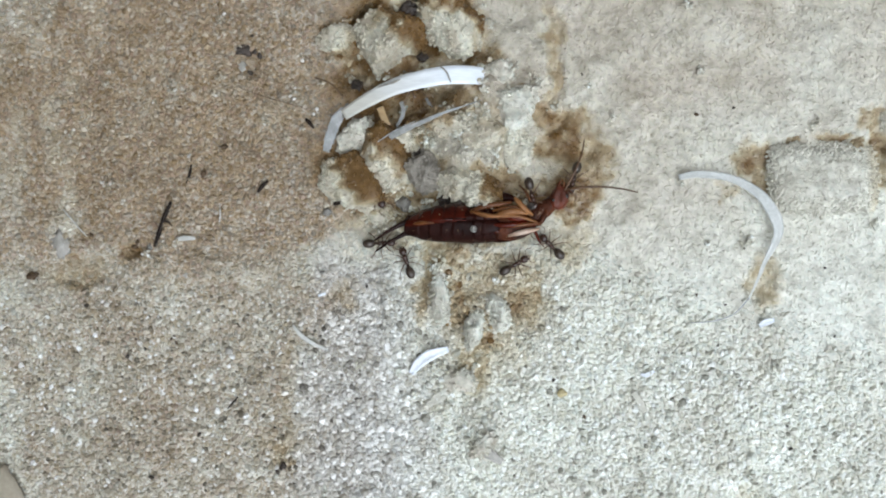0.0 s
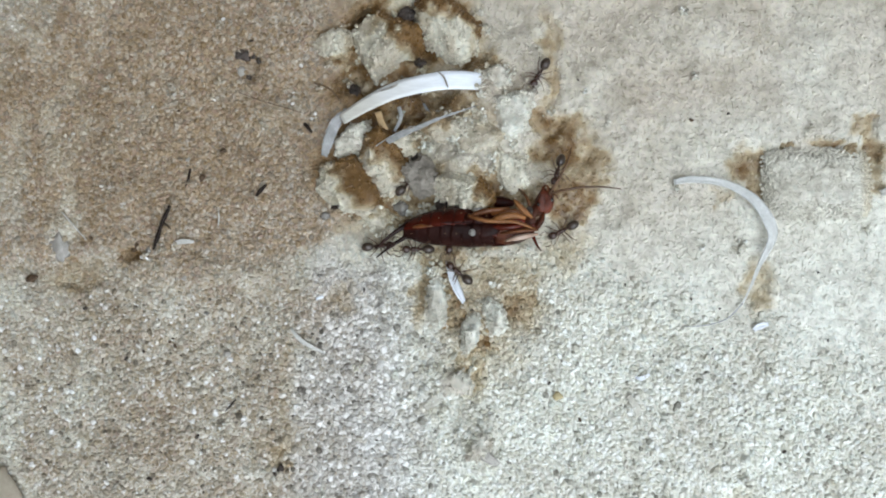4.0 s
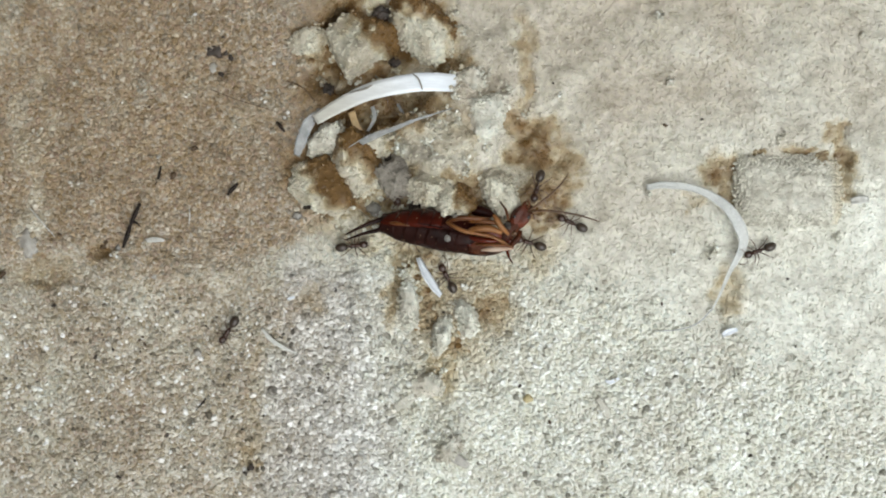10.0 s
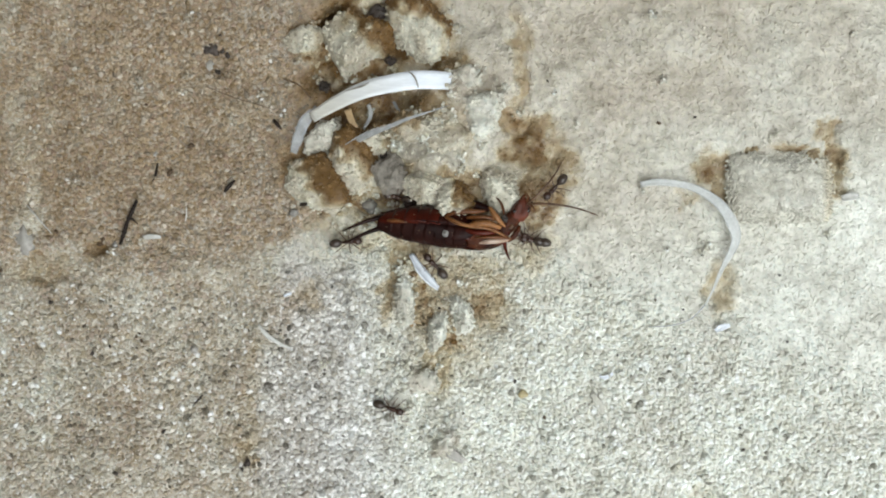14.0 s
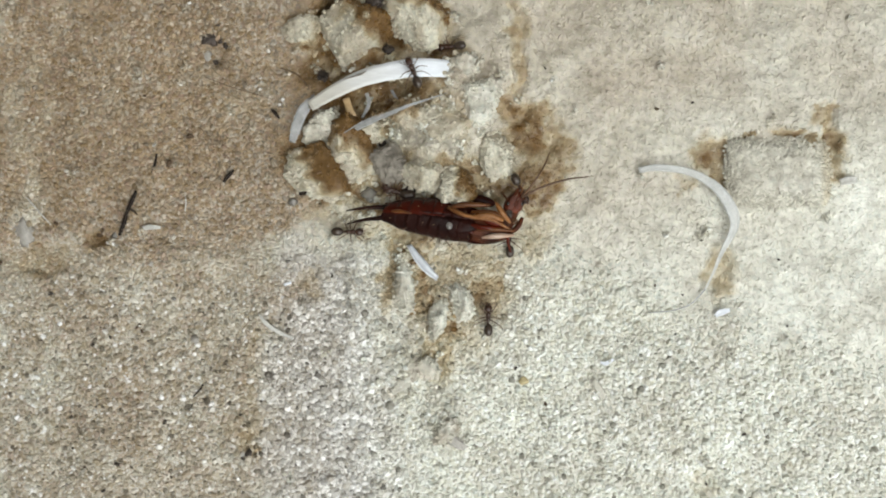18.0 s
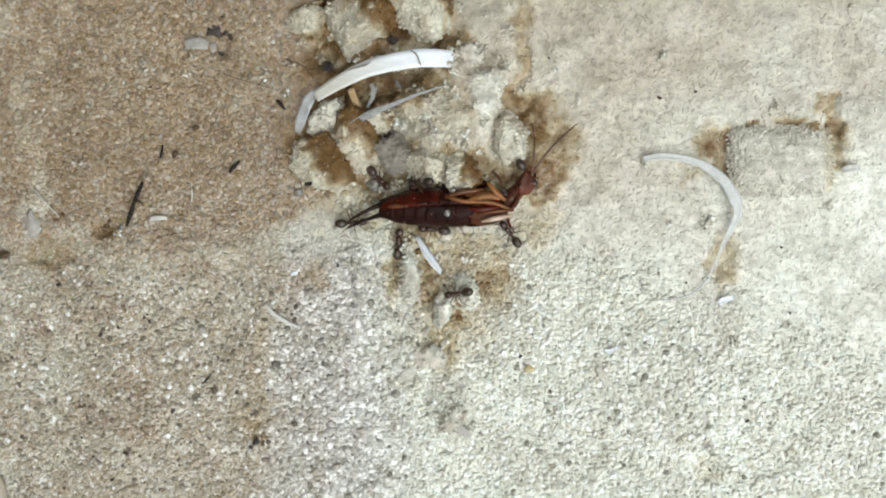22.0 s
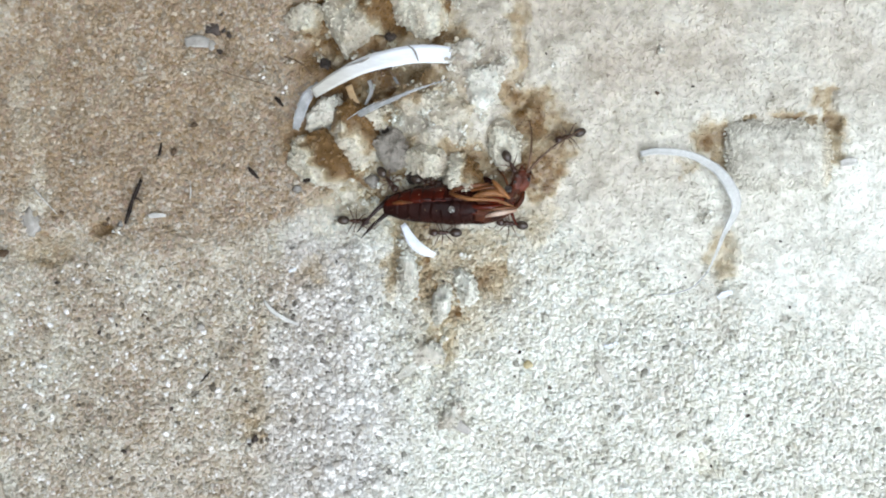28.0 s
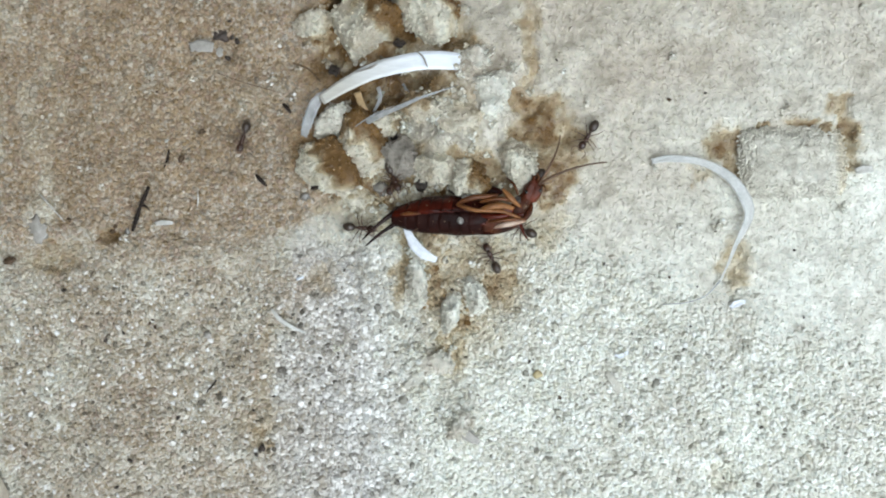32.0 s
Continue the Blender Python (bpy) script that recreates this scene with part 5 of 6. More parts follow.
def ant():
    body = new("ant")

    def limb(name, bm, mat, parent, label=""):
        bmesh.ops.scale(bm, vec=(ANT_SIZE,) * 3, verts=bm.verts)
        return part(name, bm, mat, parent, label)

    limb("gaster", lump((0.44, 0.305, 0.3), (-0.75, 0, 0.52), 0.02, 1, 1, 3), ANT_GASTER, body, "smoky rounded hind body")
    limb("petiole", lump((0.12, 0.1, 0.14), (-0.26, 0, 0.44), 0.05, 1, 2, 2), ANT_BODY, body)
    limb("mesosoma", tube([(-0.22, 0, 0.44), (-0.05, 0, 0.53), (0.15, 0, 0.52), (0.35, 0, 0.56), (0.5, 0, 0.5)], (0.08, 0.15, 0.14, 0.19, 0.07), 14, 9, 1.0), ANT_BODY, body)
    head = limb("head", lump((0.29, 0.26, 0.19), (0.74, 0, 0.5), 0.03, 1, 3, 3), ANT_BODY, body)
    for s in (1, -1):
        limb("eye", lump((0.05, 0.03, 0.05), (0.76, 0.21 * s, 0.58), 0, 1, 1, 1), EYE, head)
        limb("mandible", tube([(0.95, 0.11 * s, 0.44), (1.06, 0.1 * s, 0.42), (1.12, 0.02 * s, 0.41)], (0.05, 0.045, 0.02), 6, 5), ANT_LEG, head)
        limb("antenna", tube([(0.9, 0.1 * s, 0.58), (1.0, 0.3 * s, 0.75), (1.08, 0.46 * s, 0.8), (1.3, 0.5 * s, 0.62), (1.5, 0.42 * s, 0.42)], (0.025, 0.022, 0.022, 0.028, 0.03), 14, 5), ANT_LEG, head)
    for s in (1, -1):
        for k, (cx, cy) in enumerate(COXAE):
            reach = (0.50, 0.04, -0.60)[k]
            span = (0.60, 0.76, 0.70)[k]
            bm = tube([(0, 0, 0), (reach * 0.45, span * 0.48 * s, 0.30), (reach * 0.85, span * 0.86 * s, -0.05), (reach * 1.25, span * 1.12 * s, -0.42)],
                      (0.042, 0.032, 0.021, 0.011), 12, 6)
            leg = limb("leg", bm, ANT_LEG, body)
            leg.matrix_basis = pose(cx * MM, cy * s * MM, HIP * MM)
    return tagged(body, "small dark brown ant with a smoky gaster", "ant", "ants round the earwig")


FIRST_ANT = ant()


ANTS = {"gripping": FIRST_ANT}
for key, words in (("tugging", "small dark brown ant tugging at the insect's belly"), ("crossing", "small dark brown ant crossing the open sand"),
                   ("hurrying", "small dark brown ant hurrying over the sand"), ("biting", "small dark brown ant biting the earwig's face"),
                   ("clamped", "small dark brown ant clamped beneath the earwig's head"), ("seizing", "small dark brown ant seizing the earwig's antenna"),
                   ("climbing", "small dark brown ant climbing among the sand clods"), ("pressed", "small dark brown ant pressed against the earwig's back"),
                   ("darting", "small dark brown ant darting past the white husk"),
                   ("prowling", "small dark brown ant prowling beneath the bleached grass blade"),
                   ("lurking", "small dark brown ant creeping out beneath the earwig")):
    ANTS[key] = tagged(copy_thing(FIRST_ANT, pose(0, 0, 0)), words)
FIRST_ANT["label"] = "small black ant gripping the sand beside the earwig's pincers"


def footing(x, y):
    """The height of whatever lies at a place: sand or a clod."""
    top = ground_at(x, y)
    for cx, cy, size, *_ in CLODS:
        d = ((x - cx) / size[0]) ** 2 + ((y - cy) / size[1]) ** 2
        if d < 1:
            top = max(top, ground_at(cx, cy) - 0.15 + size[2] * (0.45 + 0.9 * math.sqrt(1 - d)))
    return top


def ant_walk(thing, rows):
    """Keys an ant along rows of seconds, x, y, heading and height over the sand, and swings its legs as it goes."""
    full, heading = [], rows[0][3]
    for k, (t, x, y, a, z) in enumerate(rows):
        turn = (a - heading + 180) % 360 - 180
        if k and abs(turn) > 80:
            t0, x0, y0, a0, z0 = full[-1]
            for u in (1 / 3, 2 / 3):
                full.append((t0 + (t - t0) * u, x0 + (x - x0) * u, y0 + (y - y0) * u, heading + turn * u, z0 + (z - z0) * u))
        heading += turn
        full.append((t, x, y, heading, z))
    if full[0][0] > 0:
        full.insert(0, (0.0, *full[0][1:]))
    if full[-1][0] < 32:
        full.append((32.0, *full[-1][1:]))
    keys = []
    for t, x, y, a, z in full:
        c, s = math.cos(radians(a)), math.sin(radians(a))
        nose, tail = footing(x + 0.7 * c, y + 0.7 * s), footing(x - 0.7 * c, y - 0.7 * s)
        ground_z = max(ground_at(x, y), (nose + tail) / 2)
        tip = max(-45, min(45, math.degrees(math.atan2(nose - tail, 1.4)) * 0.7))
        keys.append((t, pose(x * MM, y * MM, (ground_z + 0.1 + z) * MM, 0, -tip, a)))
    walk(thing, keys)
    legs = [o for o in thing.children if o.name.startswith("leg")]
    times = np.arange(0, 32.01, 0.2)
    tt = np.array([r[0] for r in full])
    px, py = np.interp(times, tt, [r[1] for r in full]), np.interp(times, tt, [r[2] for r in full])
    gone = np.concatenate([[0], np.cumsum(np.hypot(np.diff(px), np.diff(py)))])
    for k, leg in enumerate(legs):
        cx, cy = COXAE[k % 3]
        s = 1 if k < 3 else -1
        beat = (0 if (k % 3 + (k < 3)) % 2 else math.pi)
        leg_rows = []
        for t, d in zip(times, gone):
            phase = 2.1 * d + 0.9 * math.sin(1.7 * t + k) + beat
            leg_rows.append((float(t), pose(cx * MM, cy * s * MM, HIP * MM, 6 * s * math.cos(phase), 0, 17 * math.sin(phase) + 5 * math.sin(k * 2.3))))
        walk(leg, leg_rows)


def motions():
    # the earwig: root of the forceps, heading, and the head's place on it
    rows = [
        (0, -4.67, 2.11, 0.4, 10.53, 1.80), (1, -4.73, 1.89, 3.9, 10.49, 1.71), (2, -4.42, 2.13, -0.0, 9.70, 1.82), (2.5, -4.41, 2.29, 1.1, 9.63, 1.80), (4.5, -4.56, 2.08, -1.2, 9.59, 1.85),
        (5, -4.44, 2.47, -3.3, 9.49, 1.93), (5.5, -4.13, 2.53, -3.7, 9.48, 1.98), (6, -4.37, 2.30, -4.7, 9.40, 2.03), (7, -4.12, 2.62, -6.0, 9.28, 1.98), (8, -3.60, 2.61, -5.7, 8.73, 1.99),
        (9, -3.95, 2.36, -4.2, 8.94, 1.95), (10, -4.26, 2.72, -8.5, 9.38, 1.99), (11, -4.14, 2.61, -9.2, 9.62, 2.00), (12, -4.31, 2.57, -6.3, 9.91, 1.96), (13, -4.10, 2.72, -8.2, 9.66, 2.01),
        (13.5, -4.12, 2.64, -7.0, 9.66, 1.99), (15.5, -4.28, 2.20, -5.9, 9.52, 1.94), (16, -4.25, 2.12, -6.2, 9.53, 1.95), (17, -4.12, 2.40, -6.4, 9.15, 1.95), (18, -3.81, 2.32, -8.9, 8.86, 2.00),
        (19, -4.27, 2.04, -3.0, 9.54, 1.90), (20, -4.19, 1.97, -2.6, 9.68, 1.90), (21, -4.26, 1.82, -1.4, 10.04, 1.89), (22, -4.39, 1.92, -0.7, 10.12, 1.86), (23, -4.38, 1.75, 0.6, 10.26, 1.81),
        (24, -4.41, 1.80, -2.7, 10.09, 1.83), (25, -4.27, 1.83, -3.2, 9.71, 1.79), (25.5, -4.25, 1.77, -1.2, 9.75, 1.77), (27.5, -3.69, 1.92, -2.1, 9.04, 1.85), (28, -3.95, 1.78, -1.3, 9.46, 1.87),
        (29, -4.19, 1.51, 1.5, 9.78, 1.82), (30, -4.20, 1.41, 0.3, 9.95, 1.83), (31, -4.10, 1.59, 0.0, 9.94, 1.83), (32, -3.98, 1.56, -1.0, 9.62, 1.85),
    ]
    walk(EARWIG, [(t, pose(x * MM, y * MM, 0.12 * MM, 3.0 * math.sin(t * 1.3), 0, a)) for t, x, y, a, hx, hy in rows])
    walk(EAR_HEAD, [(t, pose(hx * MM, hy * MM, 1.75 * MM, 0, 0, 8 * math.sin(1.7 * t))) for t, x, y, a, hx, hy in rows])
    # the shield bridges breast and head
    walk(EAR_NECK, [(t, pose((8.3 + hx) / 2 * MM, (0.1 + hy) / 2 * MM, 1.55 * MM, 0, 0, math.degrees(math.atan2(hy - 0.1, hx - 8.3)))) for t, x, y, a, hx, hy in rows])
    droop = [(0, 32), (1, 35), (2, 38), (2.5, 36), (4.5, 38), (5, 39), (6, 28), (7, 33), (7.5, 16), (8, 0), (8.5, 3), (9, 12), (10, 22), (11, 19), (12, 24), (13, 21), (16, 25), (17, 18), (18, 9), (19, 18),
             (20, 27), (21, 27), (22, 26), (23, 20), (24, 17), (25, 37), (25.5, 40), (27.5, 46), (28, 46), (29, 40), (30, 42), (31, 40), (32, 40)]
    heading = np.interp([t for t, _ in droop], [r[0] for r in rows], [r[3] for r in rows])
    for k, prong in enumerate(EAR_FORCEPS):
        walk(prong, [(t, pose(0.05 * MM, 0, 1.3 * MM, 0, 0, a - h - 8 + (3 if k else -3) * math.sin(1.1 * t))) for (t, a), h in zip(droop, heading)])
    swing = [(0, -38), (1, -40), (2, -30), (5, -32), (6, -8), (7, -10), (8, -22), (9, -30), (10, -22), (11, -18), (12, -20), (13, -28), (16, -8), (17, -2), (18, 0), (20, 10), (24, 22), (25, 10),
             (28, 2), (30, -6), (32, -4)]
    for k, feeler in enumerate(EAR_FEELERS):
        walk(feeler, [(t, pose(0.35 * MM, 0.45 * MM, 0.3 * MM, 0, 0, a * (1 - 0.35 * k) + (6 + 5 * k) * math.sin(2.3 * t + k))) for t, a in swing])
    for k, leg in enumerate(EAR_LEGS):
        walk(leg, [(float(t), pose(0.06 * math.sin(0.9 * t + k) * MM, 0.08 * math.sin(1.4 * t + 2 * k) * MM, 0, 0, 0, 0.6 * math.sin(1.1 * t + k))) for t in np.arange(0, 32.1, 0.8)])

    # the loose clod, the hauled chip, the late flake and the dragged splinter
    clod_z = loose_clod.location.z
    rows = [(0, 2.53, 8.02, 0), (1, 2.58, 7.57, 5), (2, 2.72, 7.09, 10), (2.5, 2.53, 6.94, 12), (4.5, 2.21, 6.60, 15), (5, 1.61, 6.94, 0), (5.5, 1.96, 6.61, -5), (6, 2.78, 6.74, 0), (7, 2.34, 6.57, 8), (8, 2.50, 6.66, 8), (9, 4.13, 5.59, 25), (10, 3.47, 5.05, 20), (11, 3.95, 4.74, 22), (12, 3.91, 4.79, 22), (13, 3.88, 4.98, 22), (13.5, 3.85, 4.89, 22), (15.5, 4.12, 5.01, 20), (16, 4.26, 4.92, 20), (17, 3.39, 6.82, 5), (18, 3.58, 6.66, 5), (19, 3.64, 6.67, 5), (20, 4.18, 6.96, 5), (21, 4.31, 6.74, 5), (22, 4.38, 7.13, 0), (23, 4.22, 7.03, 0), (24, 3.95, 6.63, 0), (25, 3.47, 6.62, 0), (25.5, 3.54, 6.66, 0), (27.5, 3.96, 6.40, 5), (28, 4.06, 6.40, 5), (29, 4.60, 5.72, 15), (30, 4.77, 5.35, 15), (31, 4.54, 5.56, 15), (32, 4.49, 5.29, 15)]
    lean_z = leaning_clod.location.z
    lean = [(0, 0.47, 4.54, 0), (1, 0.52, 4.22, 0), (2, 0.58, 4.59, 0), (2.5, 0.60, 4.83, 0), (4.5, 0.15, 4.60, 0), (5, 0.21, 3.76, -4), (5.5, 0.38, 3.28, -4), (6, 1.09, 4.29, -4), (7, 0.65, 4.20, 4), (8, 0.88, 4.12, 6), (9, 0.65, 4.39, 6), (10, 0.68, 4.43, 6), (12, 0.86, 4.50, 6), (13, 0.89, 4.43, 8), (13.5, 0.86, 4.34, 8), (15.5, 1.08, 4.29, 4), (16, 1.20, 4.21, 4), (18, 1.15, 4.21, 0), (19, 1.23, 4.34, 0), (20, 1.06, 4.71, 0), (24, 1.32, 4.19, 0), (25.5, 1.20, 4.11, 0), (27.5, 1.52, 4.01, 0), (28, 1.43, 4.08, 0), (32, 1.26, 4.21, 2)]
    walk(leaning_clod, [(t, pose(x * MM, y * MM, lean_z, 0, 0, a)) for t, x, y, a in lean])
    walk(loose_clod, [(t, pose(x * MM, y * MM, clod_z, 0, 0, a)) for t, x, y, a in rows])
    rows = [(0, -3.53, -7.31, 32, 0), (1, -3.65, -7.43, 32, 0), (1.3, -3.06, -7.43, 45, 0), (1.6, -2.26, -6.86, 75, 20), (1.9, -1.51, -5.55, 90, 30), (2.2, -0.67, -3.00, 80, 20), (2.5, -1.25, -1.65, -70, 45), (4.5, -1.49, -1.71, -68, 50), (5, -1.53, -1.73, -66, 52), (9, -1.34, -1.33, -62, 50), (13, -1.38, -0.99, -52, 42), (16, -1.38, -1.38, -52, 45), (19, -1.48, -1.26, -50, 45), (23, -1.37, -1.56, -60, 52), (25, -1.84, -1.14, -62, 45), (25.5, -1.87, -1.10, -58, 30), (27.5, -1.95, -0.70, -48, -15), (28, -1.97, -0.76, -46, -20), (29, -2.07, -0.65, -46, -20), (32, -2.42, -0.47, -48, -20)]
    chip, last = [], 32
    for t, x, y, a, lean in rows:
        last += (a - last + 90) % 180 - 90
        chip.append((t, pose(x * MM, y * MM, (max(ground_at(x, y), footing(x, y) - 0.3) + (1.25 if t > 26 else 0.55)) * MM, lean, 0, last)))
    walk(white_chip, chip)
    rows = [(0, -21.98, 32.18, 10), (19.5, -19.48, 31.40, 10), (20.3, -17.76, 22.29, 30), (20.8, -17.53, 17.97, 10), (21.4, -17.28, 14.19, 0), (21.8, -18.11, 14.06, 0), (25, -17.66, 13.58, 0), (27.5, -17.91, 13.98, 0), (32, -18.22, 14.20, 0)]
    walk(late_flake, [(t, pose(x * MM, y * MM, (ground_at(x, y) + 0.35) * MM, 0, 0, a)) for t, x, y, a in rows])
    home = loose_chip.matrix_basis.copy()
    rows = [(0, 0, 0, 0), (24.7, 0, 0, 0), (25.1, 0.7, 0.1, -20), (25.5, 1.4, 0.15, -60), (27.5, 1.5, 0.1, -95), (32, 1.5, 0.1, -95)]
    walk(loose_chip, [(t, Matrix.Translation((dx * MM, dy * MM, 0)) @ home @ pose(0, 0, 0, 0, 0, a)) for t, dx, dy, a in rows])

    # the ants
    ant_walk(ANTS["gripping"], [
        (0, -6.86, 0.92, 2, 0), (2.5, -6.61, 0.89, 4, 0), (5, -6.89, 1.04, 5, 0), (6, -6.60, 0.99, -16, 0), (9, -6.63, 1.03, 4, 0), (13, -6.88, 1.14, 11, 0),
        (16, -6.70, 1.00, -5, 0), (19, -6.67, 1.04, 2, 0), (21, -6.80, 0.98, 4, 0), (24, -6.79, 0.92, -0, 0), (25, -6.67, 0.94, -7, 0), (28, -6.51, 0.81, -4, 0),
        (32, -6.68, 0.86, -6, 0),
    ])
    ant_walk(ANTS["tugging"], [
        (0, 2.70, -0.69, 30, 0), (1, 3.03, -1.06, 129, 0), (1.5, 0.94, -1.34, 156, 0), (2, -0.25, -1.56, 115, 0), (2.5, -0.82, -1.15, 110, 0), (4.5, -1.10, -0.76, 146, 0),
        (5, -0.81, -0.38, 108, 0), (5.5, -0.91, -0.57, 132, 0), (6, -0.94, -0.47, 118, 0), (7, -0.78, -0.31, 137, 0), (8, -0.13, -1.16, 127, 0), (9, -0.37, -0.82, 123, 0),
        (10, 0.09, -1.13, 118, 0), (11, 0.00, -1.06, 123, 0), (12, 0.27, -1.48, 111, 0), (13, -0.52, -0.72, 130, 0), (13.5, -0.60, -0.80, 128, 0), (15.5, 0.17, 0.93, 165, 0),
        (20, -0.10, 0.53, 173, 0), (24, -1.52, 0.15, 176, 0), (25, -0.97, -0.06, -177, 0), (27.5, 0.20, -0.24, 176, 0), (28, 0.03, -0.13, 179, 0), (28.5, -0.43, -2.52, 108, 0),
        (29, -0.73, -3.85, -119, 0), (29.5, -0.29, -4.71, -112, 0), (30, 1.02, -2.92, 26, 0), (30.5, 2.63, -0.66, 35, 0), (31, 5.94, -0.86, -144, 0), (31.5, 4.94, -1.25, 153, 0),
        (32, 2.73, -1.41, 115, 0),
    ])
    ant_walk(ANTS["crossing"], [
        (0, -4.93, -0.49, 110, 0), (1, -5.89, -0.15, 115, 0), (2, -4.38, 1.10, 174, 0), (5, -3.92, 0.62, 180, 0), (7, -2.21, 0.91, -180, 0), (7.5, -3.81, 0.13, -165, 0),
        (8, -6.14, -1.23, -163, 0), (8.5, -9.39, -2.91, -157, 0), (9, -11.34, -5.37, -143, 0), (9.5, -13.54, -4.62, -170, 0), (10, -15.63, -5.09, -124, 0), (10.5, -14.48, -8.26, -84, 0),
        (11, -15.46, -9.35, -145, 0), (11.5, -12.64, -10.06, -37, 0), (12, -6.78, -9.06, -41, 0), (12.5, -6.02, -10.53, -49, 0), (13, -5.13, -11.32, -59, 0), (13.5, -5.33, -11.17, -46, 0),
        (15.5, 2.16, -9.69, 63, 0), (16, 2.68, -6.06, 93, 0), (16.5, 3.03, -5.38, 95, 0), (17, 3.26, -5.15, 80, 0), (18, 3.39, -5.40, 90, 0), (19, 2.77, -4.97, 91, 0),
        (20, 3.03, -3.05, 90, 0), (20.4, 2.80, -3.03, 89, 0), (20.7, 2.43, -3.04, 146, 0), (21, 2.30, -3.47, 180, 0), (21.5, 1.54, -4.03, 167, 0), (22, 1.05, -4.18, -170, 0),
        (22.5, 0.75, -2.17, 119, 0), (23, 0.39, -2.00, 132, 0), (23.5, 1.44, -1.78, 47, 0), (24, 3.59, -2.13, 36, 0), (24.5, 6.55, 1.11, 47, 0), (25, 7.51, 2.67, 87, 0),
        (25.5, 8.25, 5.71, 83, 0), (27.5, 8.98, 6.30, -158, 0), (28, 9.10, 6.73, -162, 0), (29, 9.89, 5.83, -179, 0), (30, 9.66, 5.49, -178, 0), (31, 10.19, 5.59, -167, 0),
        (31.5, 9.70, 7.54, -119, 0), (32, 9.73, 7.29, -122, 0),
    ])
    ant_walk(ANTS["hurrying"], [
        (0, -37.0, -28.0, 32, 0), (18.3, -36.0, -27.0, 32, 0), (18.9, -29.8, -21.3, 32, 0), (19.5, -15.18, -11.12, 32, 0), (20, -8.17, -4.20, -127, 0), (20.4, -2.22, -3.63, 26, 0), (20.7, -0.70, -4.36, -16, 0),
        (21, -1.42, -5.24, -162, 0), (21.5, -2.62, -3.36, 90, 0), (22, -3.46, -0.47, 83, 0), (22.5, -3.43, -1.08, 86, 0), (23, -4.47, -0.90, 89, 0), (23.5, -5.36, -0.07, 175, 0),
        (24, -13.11, -0.05, -178, 0), (24.5, -17.26, 1.27, 157, 0), (25, -13.52, 5.36, 80, 0), (25.5, -12.55, 10.93, 78, 0), (26.5, -10.78, 18.14, 65, 0), (30.5, -10.66, 20.72, -105, 0),
        (31, -11.17, 18.78, -103, 0), (31.5, -12.75, 14.87, -110, 0), (32, -15.15, 7.52, -107, 0),
    ])
    ant_walk(ANTS["biting"], [
        (0, 3.92, 4.18, -77, 1.2), (1, 3.85, 5.27, -69, 1.2), (2, 5.49, 6.45, -86, 1), (5, 6.03, 5.95, -108, 1), (6, 6.08, 6.06, -105, 1), (7, 5.40, 6.15, -84, 1),
        (8, 5.41, 6.05, -82, 1), (9, 6.52, 5.94, -95, 1), (10, 6.41, 5.26, -105, 1), (11, 6.60, 5.40, -100, 1), (12, 7.64, 5.46, -115, 1), (13, 8.03, 5.27, -134, 1),
        (16, 6.90, 4.77, -112, 1), (17, 5.78, 5.65, -90, 1), (18, 5.67, 4.00, -64, 1.2), (19, 5.55, 4.13, -57, 1.2), (20, 5.71, 4.46, -60, 1.2), (21, 5.84, 4.07, -56, 1.2),
        (22, 5.87, 4.33, -55, 1.2), (24, 4.62, 4.23, -63, 1.2), (25, 4.10, 4.16, -75, 1.2), (28, 4.91, 4.51, -63, 1.2), (29, 5.30, 4.46, -76, 1.2), (30, 5.55, 4.09, -91, 1),
        (31, 5.60, 4.21, -86, 1), (32, 5.99, 3.74, -112, 1),
    ])
    ant_walk(ANTS["clamped"], [
        (0, 5.28, 0.61, 134, 0), (1, 5.40, 0.76, 141, 0), (2, 5.51, 1.06, 155, 0), (5, 6.62, 2.23, -141, 0), (6, 4.49, 0.08, 49, 0), (7, 5.56, 1.10, 169, 0),
        (8, 5.63, 1.27, 173, 0), (9, 5.74, 1.10, 159, 0), (10, 5.96, 1.38, 162, 0), (11, 6.43, 1.45, 164, 0), (12, 6.38, 1.63, 162, 0), (13, 6.52, 1.92, 159, 0),
        (16, 5.12, 0.42, 132, 0), (17, 4.80, 0.53, 95, 0), (18, 4.91, 0.36, 93, 0), (19, 4.90, 0.29, 108, 0), (20, 4.93, 0.43, 111, 0), (21, 4.97, 0.40, 115, 0),
        (22, 4.65, 0.08, 127, 0), (23, 3.58, 0.20, 178, 0), (24, 3.03, 0.52, 173, 0), (25, 4.00, 0.62, -169, 0), (28, 4.85, 0.45, 171, 0), (29, 5.01, 1.19, 180, 0),
        (30, 4.93, 0.76, -177, 0), (31, 5.04, 0.83, 153, 0), (32, 4.88, 0.72, 151, 0),
    ])
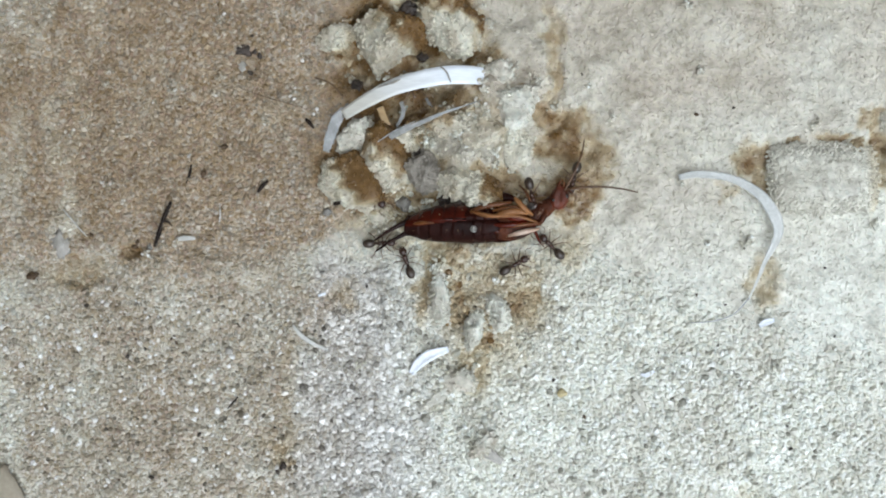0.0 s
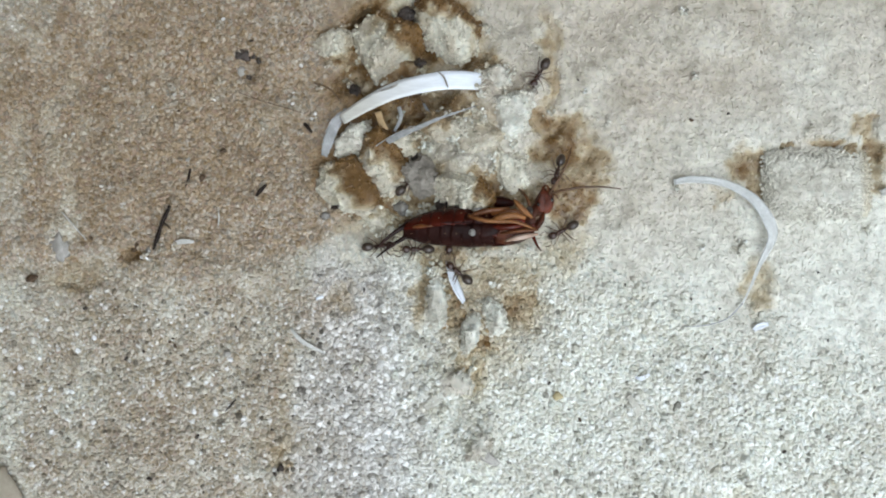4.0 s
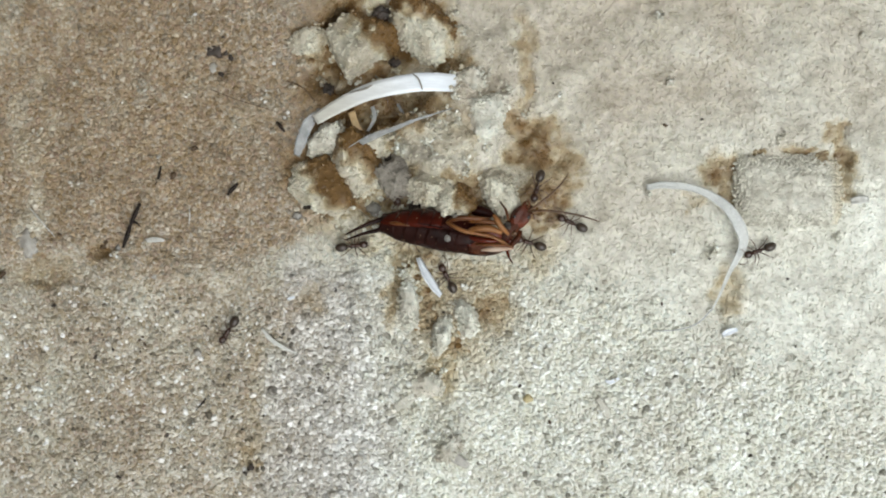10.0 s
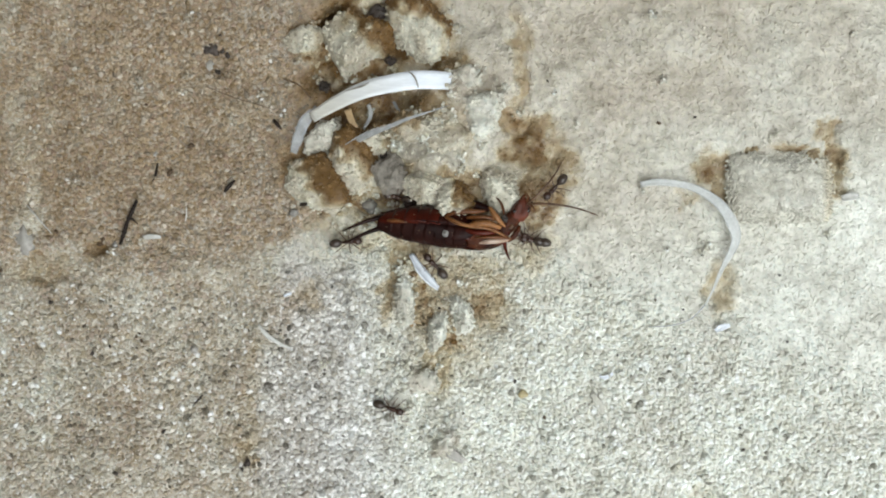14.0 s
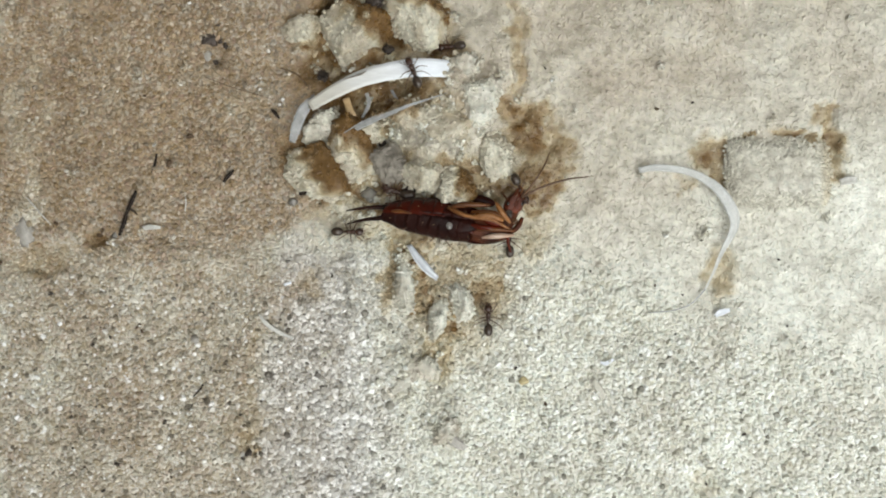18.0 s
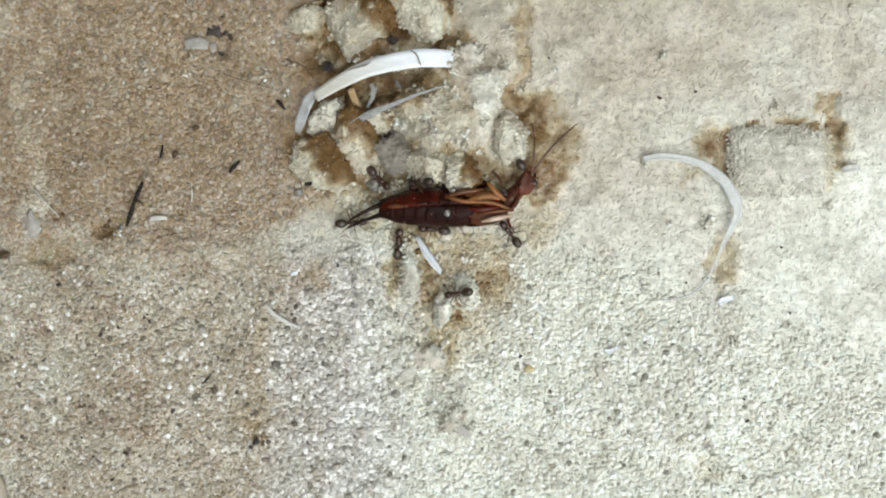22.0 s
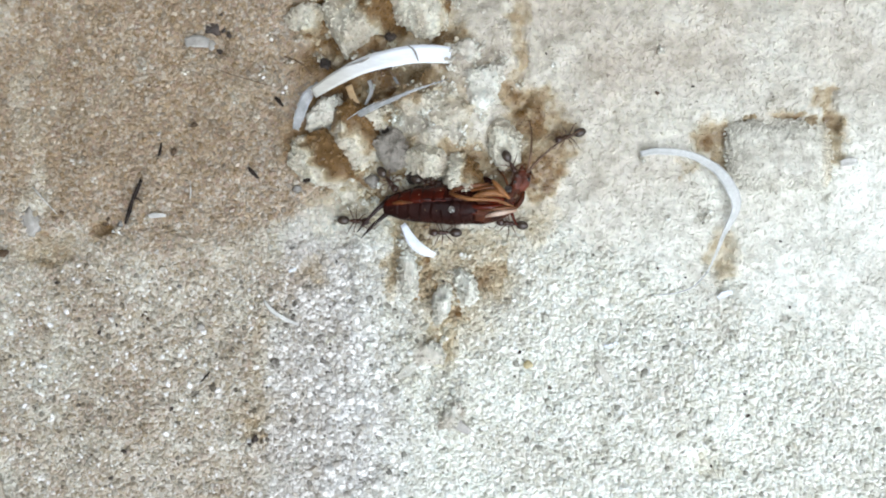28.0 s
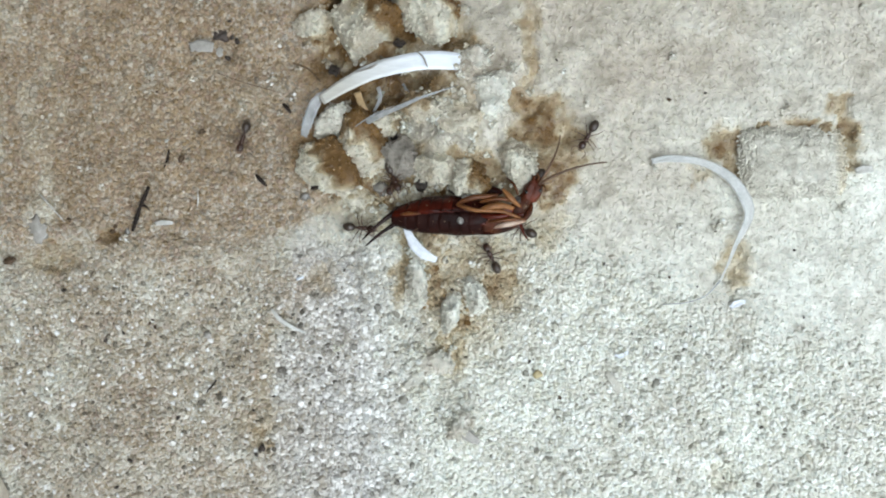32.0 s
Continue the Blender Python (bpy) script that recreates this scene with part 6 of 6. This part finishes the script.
    ant_walk(ANTS["seizing"], [
        (0, 6.88, 5.32, -106, 0), (1, 6.83, 6.36, -130, 0), (2, 7.50, 6.88, -142, 0), (2.5, 8.91, 6.31, -142, 0), (4.5, 4.04, 14.34, -117, 0), (5, 4.86, 8.59, -117, 0),
        (5.5, 3.75, 10.10, -71, 0), (6, 3.08, 9.90, -168, 0), (6.3, 9.74, 10.91, -26, 0), (6.5, 12.85, 7.22, -56, 0), (7, 9.87, 4.32, -148, 0), (8, 8.53, 4.59, -180, 0),
        (9, 8.25, 4.42, -175, 0), (10, 8.93, 2.81, 155, 0), (11, 7.54, 1.32, 151, 0), (12, 7.83, 1.47, 148, 0), (13, 7.50, 1.52, -179, 0), (13.5, 6.99, 1.84, 162, 0),
        (15.5, 6.43, -1.69, -144, 0), (16, 7.19, -1.34, 47, 0), (16.5, 8.59, 1.79, 82, 0), (17, 9.77, 7.66, 84, 0), (17.2, 7.64, 11.45, 118, 0), (17.4, 4.80, 14.29, 132, 0), (17.6, 3.78, 15.12, 150, 0),
        (17.8, 1.59, 14.72, 175, 0), (18, 0.97, 14.31, 180, 0), (18.2, -0.96, 14.36, 178, 0), (18.4, -2.24, 14.40, 165, 0), (18.8, -3.44, 16.07, 125, 0), (19.3, -5.60, 17.20, 160, 0), (32, -7.49, 16.26, 152, 0),
    ])
    ant_walk(ANTS["climbing"], [
        (0, 33.63, 8.48, -171, 0), (14.5, 36.94, 9.30, -170, 0), (15.5, 13.10, 5.95, 166, 0), (16, 7.26, 9.87, 142, 0), (16.5, 4.07, 10.49, -174, 0), (17, -0.46, 6.37, -119, 0.4),
        (17.5, -1.93, 5.47, -146, 0.4), (18, -2.96, 3.83, 168, 0), (19, -7.24, 4.33, -102, 0.3), (20, -7.29, 5.22, -98, 0.5), (20.7, -8.21, 2.36, -38, 0), (21, -7.77, 1.97, -74, 0),
        (22, -4.73, 4.08, -45, 0.3), (23, -7.36, 1.82, 9, 0), (25, -5.79, 1.70, 107, 0), (28, -3.90, 3.59, -52, 0.3), (32, -4.20, 4.33, -67, 0.3),
    ])
    ant_walk(ANTS["pressed"], [
        (0, -7.30, 4.33, -48, 0), (1, -6.73, 3.57, -45, 0), (1.5, -5.96, 4.58, -37, 0.3), (2, -3.84, 5.61, 170, 1), (2.5, -3.30, 6.19, 158, 0.8), (4.5, -4.95, 5.20, 8, 0),
        (5, -4.43, 3.66, 11, 0), (6, -4.26, 4.27, -71, 0), (7, -4.91, 3.97, -161, 0), (8, -4.30, 4.80, -33, 0), (9, -4.17, 4.21, -68, 0), (10, -3.84, 5.05, -68, 0),
        (11, -3.01, 4.55, -37, 0), (12, -2.98, 4.23, 144, 0), (13, -3.00, 4.49, 162, 0), (16, -3.23, 3.78, 170, 0), (18, -3.17, 3.89, 158, 0), (20, -3.16, 3.90, -19, 0),
        (22, -1.45, 3.70, -163, 0.5), (24, -0.28, 3.78, -39, 0.5), (25, -0.94, 3.35, 11, 0.5), (28, -1.13, 3.53, -12, 0.5), (29, -0.83, 3.64, 9, 0.5), (31, -2.84, 3.53, 36, 0.3),
        (32, -4.33, 4.05, -109, 0),
    ])
    ant_walk(ANTS["darting"], [
        (0, 34.75, -4.56, 172, 0), (9.2, 37.35, -2.43, 173, 0), (9.5, 30.20, -1.61, 169, 0), (10, 22.11, 0.93, -160, 0), (10.5, 29.89, -2.75, -12, 0), (10.8, 34.03, -3.59, -11, 0),
        (11.2, 38.32, -4.29, -7, 0), (32, 37.21, -6.36, -8, 0),
    ])

    ant_walk(ANTS["prowling"], [
        (0, -4.60, 12.00, 195, 0), (17, -4.60, 12.00, 195, 0), (17.2, -5.87, 11.30, 225, 0.6), (17.4, -3.37, 9.14, 320, 1.0), (17.6, -2.58, 9.20, 40, 0), (17.8, -1.49, 11.50, 85, 1.2),
        (18, -1.80, 12.10, 112, 2.2), (18.2, -3.53, 11.54, 230, 1.2), (18.4, -2.36, 9.51, 290, 0), (18.8, -3.60, 11.40, 150, 0), (19.2, -4.60, 12.00, 195, 0),
    ])
    ant_walk(ANTS["lurking"], [
        (0, -1.25, 1.45, 4, 0), (7, -2.01, 1.59, -174, 0), (11, -3.20, 1.74, 175, 0), (11.5, -4.19, 0.73, 138, 0), (12, -4.99, -0.32, 104, 0), (12.5, -4.32, 0.90, 114, 0),
        (13, -3.08, 1.53, 169, 0), (16, -0.80, 1.38, 174, 0), (20, 0.92, 1.13, 170, 0), (32, 0.52, 0.83, 170, 0),
    ])


motions()
